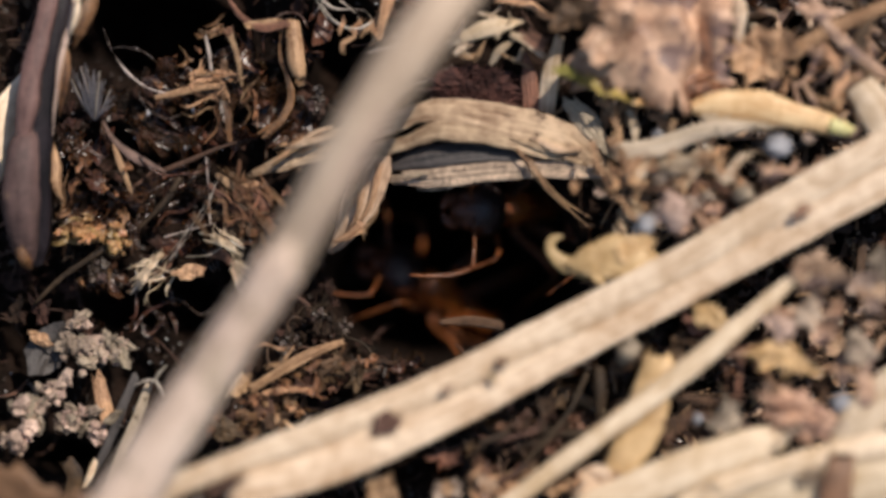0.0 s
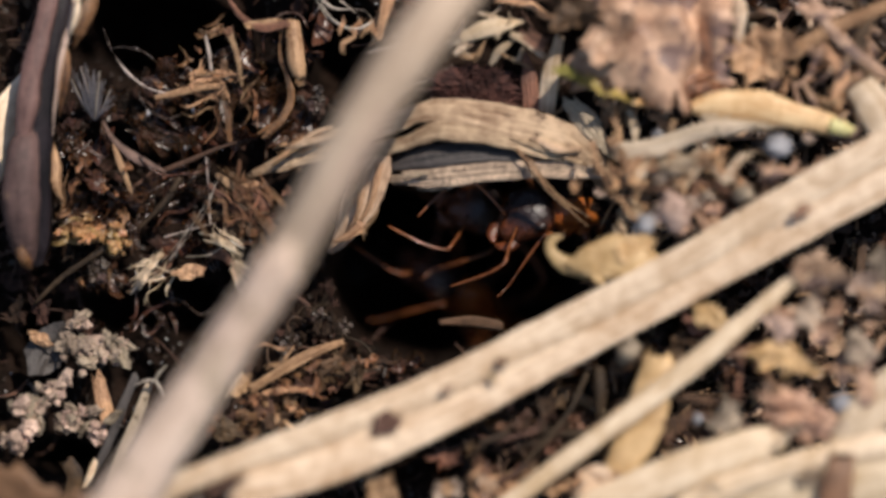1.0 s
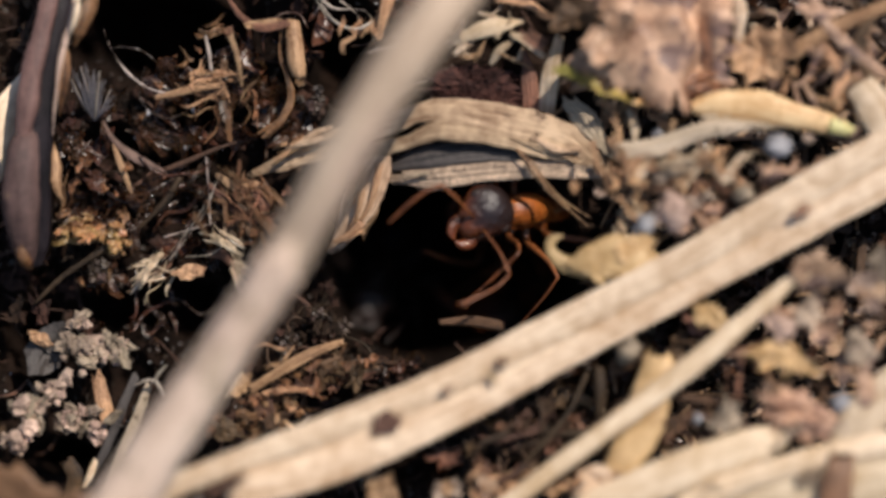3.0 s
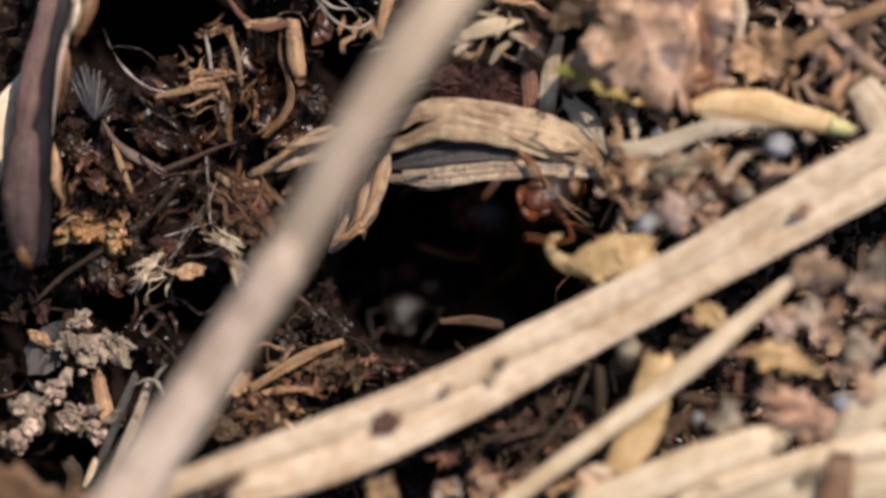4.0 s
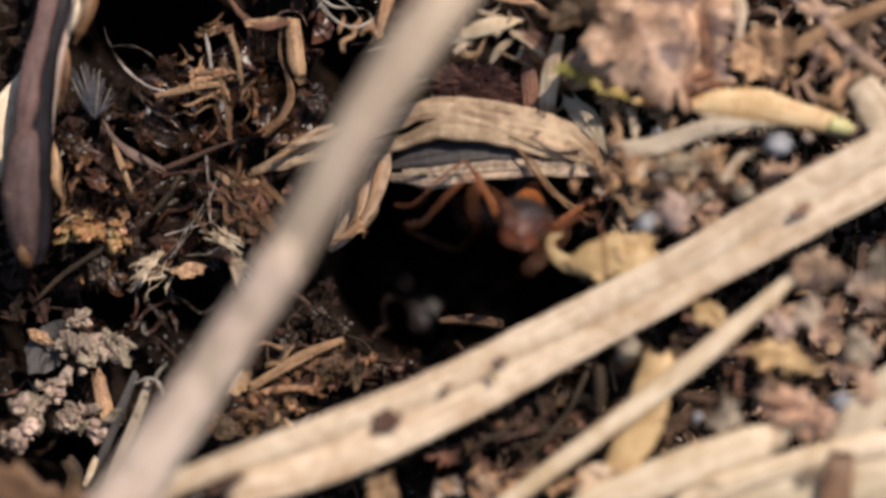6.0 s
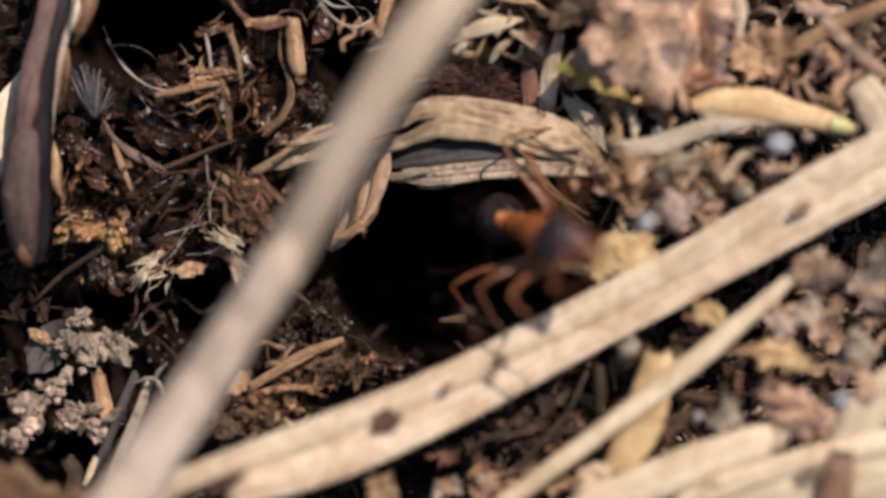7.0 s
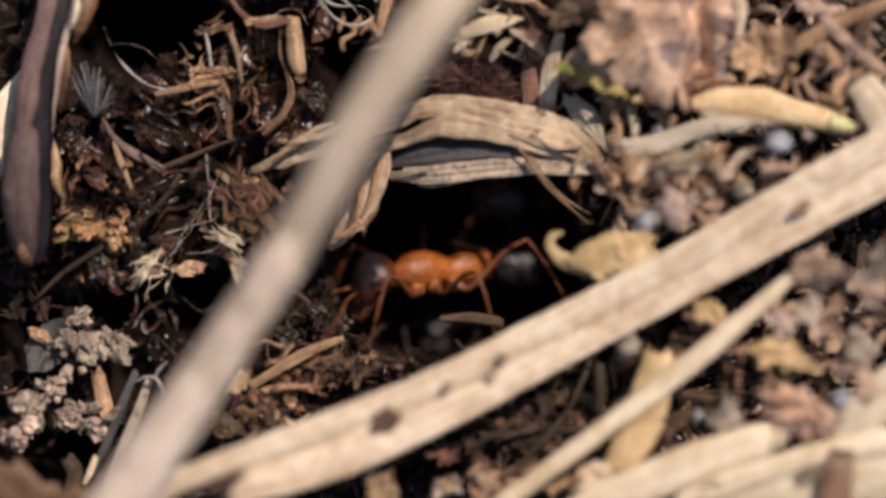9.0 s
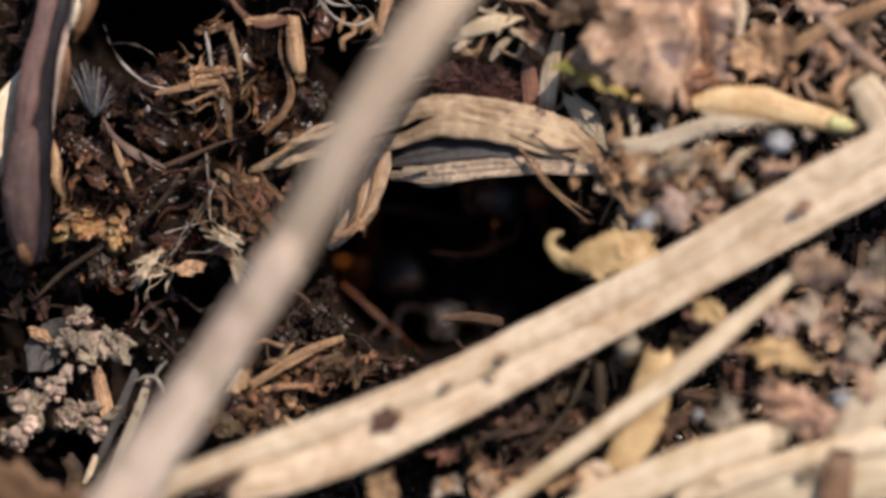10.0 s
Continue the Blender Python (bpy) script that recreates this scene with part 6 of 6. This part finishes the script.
def ant_pose(head, tail, roll=0.0):
    """An ant's pose from where the middles of its head and of its gaster are, in mm on the slope; roll: degrees about its length."""
    h, t = Vector(head), Vector(tail)
    x = (h - t).normalized()
    up = Vector((0, 0, 1)) if abs(x.z) < 0.9995 else Vector((0, -1, 0.1))
    y = up.cross(x).normalized()
    z = x.cross(y)
    turn = Matrix((x, y, z)).transposed().to_4x4() @ Matrix.Rotation(radians(roll), 4, "X")
    middle = h + (t - h) * 0.43
    return SLOPE @ Matrix.Translation(middle * MM) @ turn


def key_limbs(root, gait=7.0, swing=16.0):
    """An ant's legs step in two threes, and its feelers feel about."""
    times = [0.25 * k for k in range(41)]
    limbs = [o for o in root.children if o.name.startswith("leg")]
    for k, limb in enumerate(limbs):
        at = limb.location.copy()
        phase = math.pi * ((k // 2 + k % 2) % 2) + 0.7 * k
        walk(limb, [(t, Matrix.Translation(at) @ pose(0, 0, 0, 6 * math.sin(gait * t + phase + 1.5), 0, swing * math.sin(gait * t + phase))) for t in times])
    skull = next(o for o in root.children if o.name.startswith("head"))
    feelers = [o for o in skull.children if o.name.startswith("antenna")]
    for k, limb in enumerate(feelers):
        at = limb.location.copy()
        walk(limb, [(t, Matrix.Translation(at) @ pose(0, 0, 0, 0, 14 * math.sin(5.1 * t + k * 2), 18 * math.sin(3.7 * t + k * 1.3))) for t in times])


def key_head(root, rows):
    """An ant's head nods and turns on its neck: rows of seconds, degrees down and degrees to its left."""
    skull = next(o for o in root.children if o.name.startswith("head"))
    at = skull.location.copy()
    walk(skull, [(t, Matrix.Translation(at) @ pose(0, 0, 0, 0, down, left)) for t, down, left in rows])


ground()
stalks()
leaves()
pieces()
scatter()
heaps()
ANT_A = ant("orange-red and dark ant backing into the nest entrance")
ANT_B = ant("orange-red and dark ant climbing out over the straw and back in")
# all-dark chitin here stands for the shade low in the entrance
ANT_C = ant("glossy ant resting low in the entrance, coloured dark for the shade there", True)
ANT_C.scale = (0.78, 0.78, 0.78)
ANT_D = ant("reddish brown ant at the back of the entrance under the arch")


def motions():
    key_camera()
    walk(ANT_A, [(0.0, ant_pose((-1.27, -0.75, -4.40), (2.13, -2.85, -6.40), 40)), (0.4, ant_pose((-0.73, -0.89, -4.50), (2.67, -2.96, -6.50), 40)), (0.8, ant_pose((-0.21, -0.79, -4.60), (2.94, -3.13, -7.00), 40)), (1.2, ant_pose((0.10, -1.07, -4.90), (3.22, -3.23, -7.40), 40)), (1.6, ant_pose((0.80, -1.29, -5.20), (4.03, -4.27, -7.80), 40)),
                    (2.0, ant_pose((1.51, -1.74, -6.20), (4.60, -4.47, -8.60), 40)), (2.7, ant_pose((2.07, -2.30, -7.70), (5.36, -4.69, -9.70), 40)), (10.0, ant_pose((2.08, -2.31, -8.20), (5.36, -4.69, -9.70), 40))])
    walk(ANT_B, [(0.0, ant_pose((4.71, 1.04, -2.50), (9.83, 1.58, -4.50), 40)), (0.4, ant_pose((4.18, 0.95, -1.80), (9.27, 1.40, -4.00), 40)), (0.6, ant_pose((2.97, 0.94, -1.00), (7.85, 1.39, -3.40), 40)), (0.8, ant_pose((2.54, 0.86, -0.70), (7.48, 1.39, -3.00), 45)), (1.0, ant_pose((2.32, 0.94, -0.70), (7.22, 1.22, -3.00), 40)),
                    (1.2, ant_pose((1.86, 0.94, -0.60), (6.79, 1.13, -3.00), 30)), (1.4, ant_pose((1.27, 0.99, -0.40), (6.10, 0.87, -3.00), 20)), (1.6, ant_pose((0.80, 1.52, 0.40), (4.35, 0.80, -4.20), 10)), (1.8, ant_pose((0.56, 1.84, 0.90), (3.92, 0.80, -4.40), 8)), (2.1, ant_pose((0.53, 1.80, 1.10), (3.83, 0.80, -4.40), 8)),
                    (2.4, ant_pose((0.31, 1.75, 1.10), (3.66, 0.85, -4.40), 8)), (2.5, ant_pose((0.31, 1.64, 1.00), (3.75, 0.88, -4.40), 8)), (2.6, ant_pose((0.33, 1.18, 0.60), (4.09, 0.88, -4.20), 10)), (2.7, ant_pose((0.43, 0.88, 0.40), (4.34, 0.88, -4.00), 12)), (3.2, ant_pose((1.59, 1.14, 1.00), (5.41, 1.56, -2.80), 15)),
                    (3.8, ant_pose((3.02, 1.56, 0.8), (4.71, 2.11, -4.04), 10)), (4.1, ant_pose((3.06, 1.49, 0.7), (4.69, 2.07, -4.16), 0)), (4.4, ant_pose((2.73, 1.09, 0.5), (4.35, 2.14, -4.29), 0)), (4.7, ant_pose((2.29, 0.58, 0.6), (3.57, 2.03, -4.18), 0)),
                    (5.0, ant_pose((2.12, 0.18, 0.8), (2.91, 1.79, -4.04), 0)), (5.2, ant_pose((1.96, 0.04, 0.9), (2.77, 1.7, -3.92), 0)), (5.4, ant_pose((1.69, -0.27, 1.1), (2.38, 1.49, -3.7), 0)), (5.7, ant_pose((1.9, 0.62, 2.4), (2.67, 1.47, -2.63), 0)),
                    (6.2, ant_pose((2.68, 0.53, 3.8), (2.38, 1.48, -1.26), 0)), (6.5, ant_pose((3.21, 0.31, 5.0), (1.77, 1.09, 0.11), 0)), (6.8, ant_pose((3.47, 0.15, 5.6), (1.39, 0.88, 0.93), 0)), (7.0, ant_pose((3.43, 0.14, 5.6), (1.43, 0.91, 0.91), 0)),
                    (7.2, ant_pose((3.4, 0.08, 5.6), (1.46, 0.88, 0.89), 0)), (7.3, ant_pose((3.0, -1.41, 5.2), (1.6, 0.48, 0.61), 0)), (7.4, ant_pose((2.58, -3.34, 4.7), (1.79, 0.28, 1.11), 0)), (7.5, ant_pose((2.61, -3.37, 4.7), (1.72, 0.21, 1.09), 0)),
                    (7.6, ant_pose((2.73, -3.34, 4.7), (1.82, 0.15, 1.01), 0)), (7.8, ant_pose((3.72, -2.81, 4.7), (1.66, -0.29, 0.7), 0)), (8.0, ant_pose((3.65, -2.7, 4.7), (1.63, -0.32, 0.59), 0)), (8.2, ant_pose((3.53, -2.66, 4.6), (1.63, -0.13, 0.52), 0)),
                    (8.3, ant_pose((1.87, -2.0, 4.0), (2.28, 0.61, -0.43), 10)), (8.4, ant_pose((-0.6, -1.14, 1.2), (3.01, 1.45, -1.42), 25)), (8.5, ant_pose((-1.54, -1.61, -0.2), (2.62, 0.81, -2.06), 45)), (8.6, ant_pose((-1.82, -1.96, -0.7), (2.56, 0.23, -2.33), 60)),
                    (8.8, ant_pose((-1.72, -1.23, -1.0), (2.42, -0.08, -3.86), 70)), (9.0, ant_pose((-2.17, -1.07, -1.4), (2.58, -0.4, -3.3), 70)), (9.2, ant_pose((-2.47, -0.61, -3.2), (1.33, -0.94, -2.6), 60)), (9.5, ant_pose((-3.09, -0.55, -4.4), (0.73, -1.27, -4.2), 50)),
                    (9.7, ant_pose((-3.99, -0.99, -7.6), (-1.46, -0.76, -4.2), 40)), (10.0, ant_pose((-4.0, -1.0, -8.0), (-1.63, -0.73, -4.4), 40))])
    walk(ANT_C, [(0.0, ant_pose((-2.62, -0.53, -10.20), (-1.56, 1.14, -13.20), 0)), (2.2, ant_pose((-2.69, -0.52, -9.20), (-1.55, 1.50, -12.20), 0)), (2.5, ant_pose((-2.52, -0.86, -5.60), (-1.70, 1.64, -9.20), 0)), (2.7, ant_pose((-2.37, -1.20, -5.00), (-1.69, 0.91, -8.40), 0)), (3.2, ant_pose((-2.08, -1.81, -5.00), (-1.50, 0.38, -8.20), 0)), (3.8, ant_pose((-1.35, -1.96, -4.20), (-1.24, -0.16, -8.40), 0)), (4.1, ant_pose((-1.21, -2.00, -4.20), (-0.97, -0.16, -8.40), 0)),
                    (5.7, ant_pose((-1.04, -2.03, -4.20), (-0.70, -0.16, -8.40), 0)), (6.2, ant_pose((-0.07, -2.07, -4.80), (0.11, -0.16, -9.20), 0)), (6.8, ant_pose((0.77, -1.90, -5.20), (0.83, 0.02, -9.60), 0)), (7.6, ant_pose((0.54, -2.08, -5.40), (0.83, -0.16, -9.80), 0)), (8.2, ant_pose((0.02, -2.42, -5.00), (0.29, -0.52, -9.40), 0)), (9.0, ant_pose((-0.21, -2.59, -4.60), (0.11, -0.52, -9.00), 0)), (10.0, ant_pose((0.02, -2.28, -4.80), (0.29, -0.34, -9.20), 0))])
    walk(ANT_D, [(0.0, ant_pose((1.13, 1.21, -2.40), (4.50, 1.42, -6.00), 0)), (1.0, ant_pose((1.04, 1.25, -2.60), (4.50, 1.42, -6.00), 0)), (1.8, ant_pose((1.33, 1.06, -5.00), (4.93, 1.27, -8.00), 0)), (7.0, ant_pose((1.67, 1.24, -5.00), (5.29, 1.45, -8.00), 0)), (8.0, ant_pose((1.56, 1.25, -4.60), (5.05, 1.61, -8.00), 0)), (8.3, ant_pose((1.65, 1.18, -4.60), (5.05, 1.61, -8.00), 0)), (9.2, ant_pose((2.25, 1.53, -4.60), (5.75, 1.78, -8.00), 0)), (10.0, ant_pose((1.82, 1.56, -4.60), (5.40, 1.78, -8.00), 0))])
    key_head(ANT_B, [(0.0, 15, 0), (1.0, 15, 20), (1.4, 12, 42), (1.8, 8, 55), (2.6, 8, 55), (3.2, 12, 20), (3.8, 5, 0), (5.0, 0, 0), (5.5, -6, 0), (6.2, 5, 0), (6.8, 10, 0), (8.2, 12, 0), (8.6, 38, 8), (9.0, 42, 0), (10.0, 25, 0)])
    for root in (ANT_A, ANT_B, ANT_C, ANT_D):
        key_limbs(root)


motions()
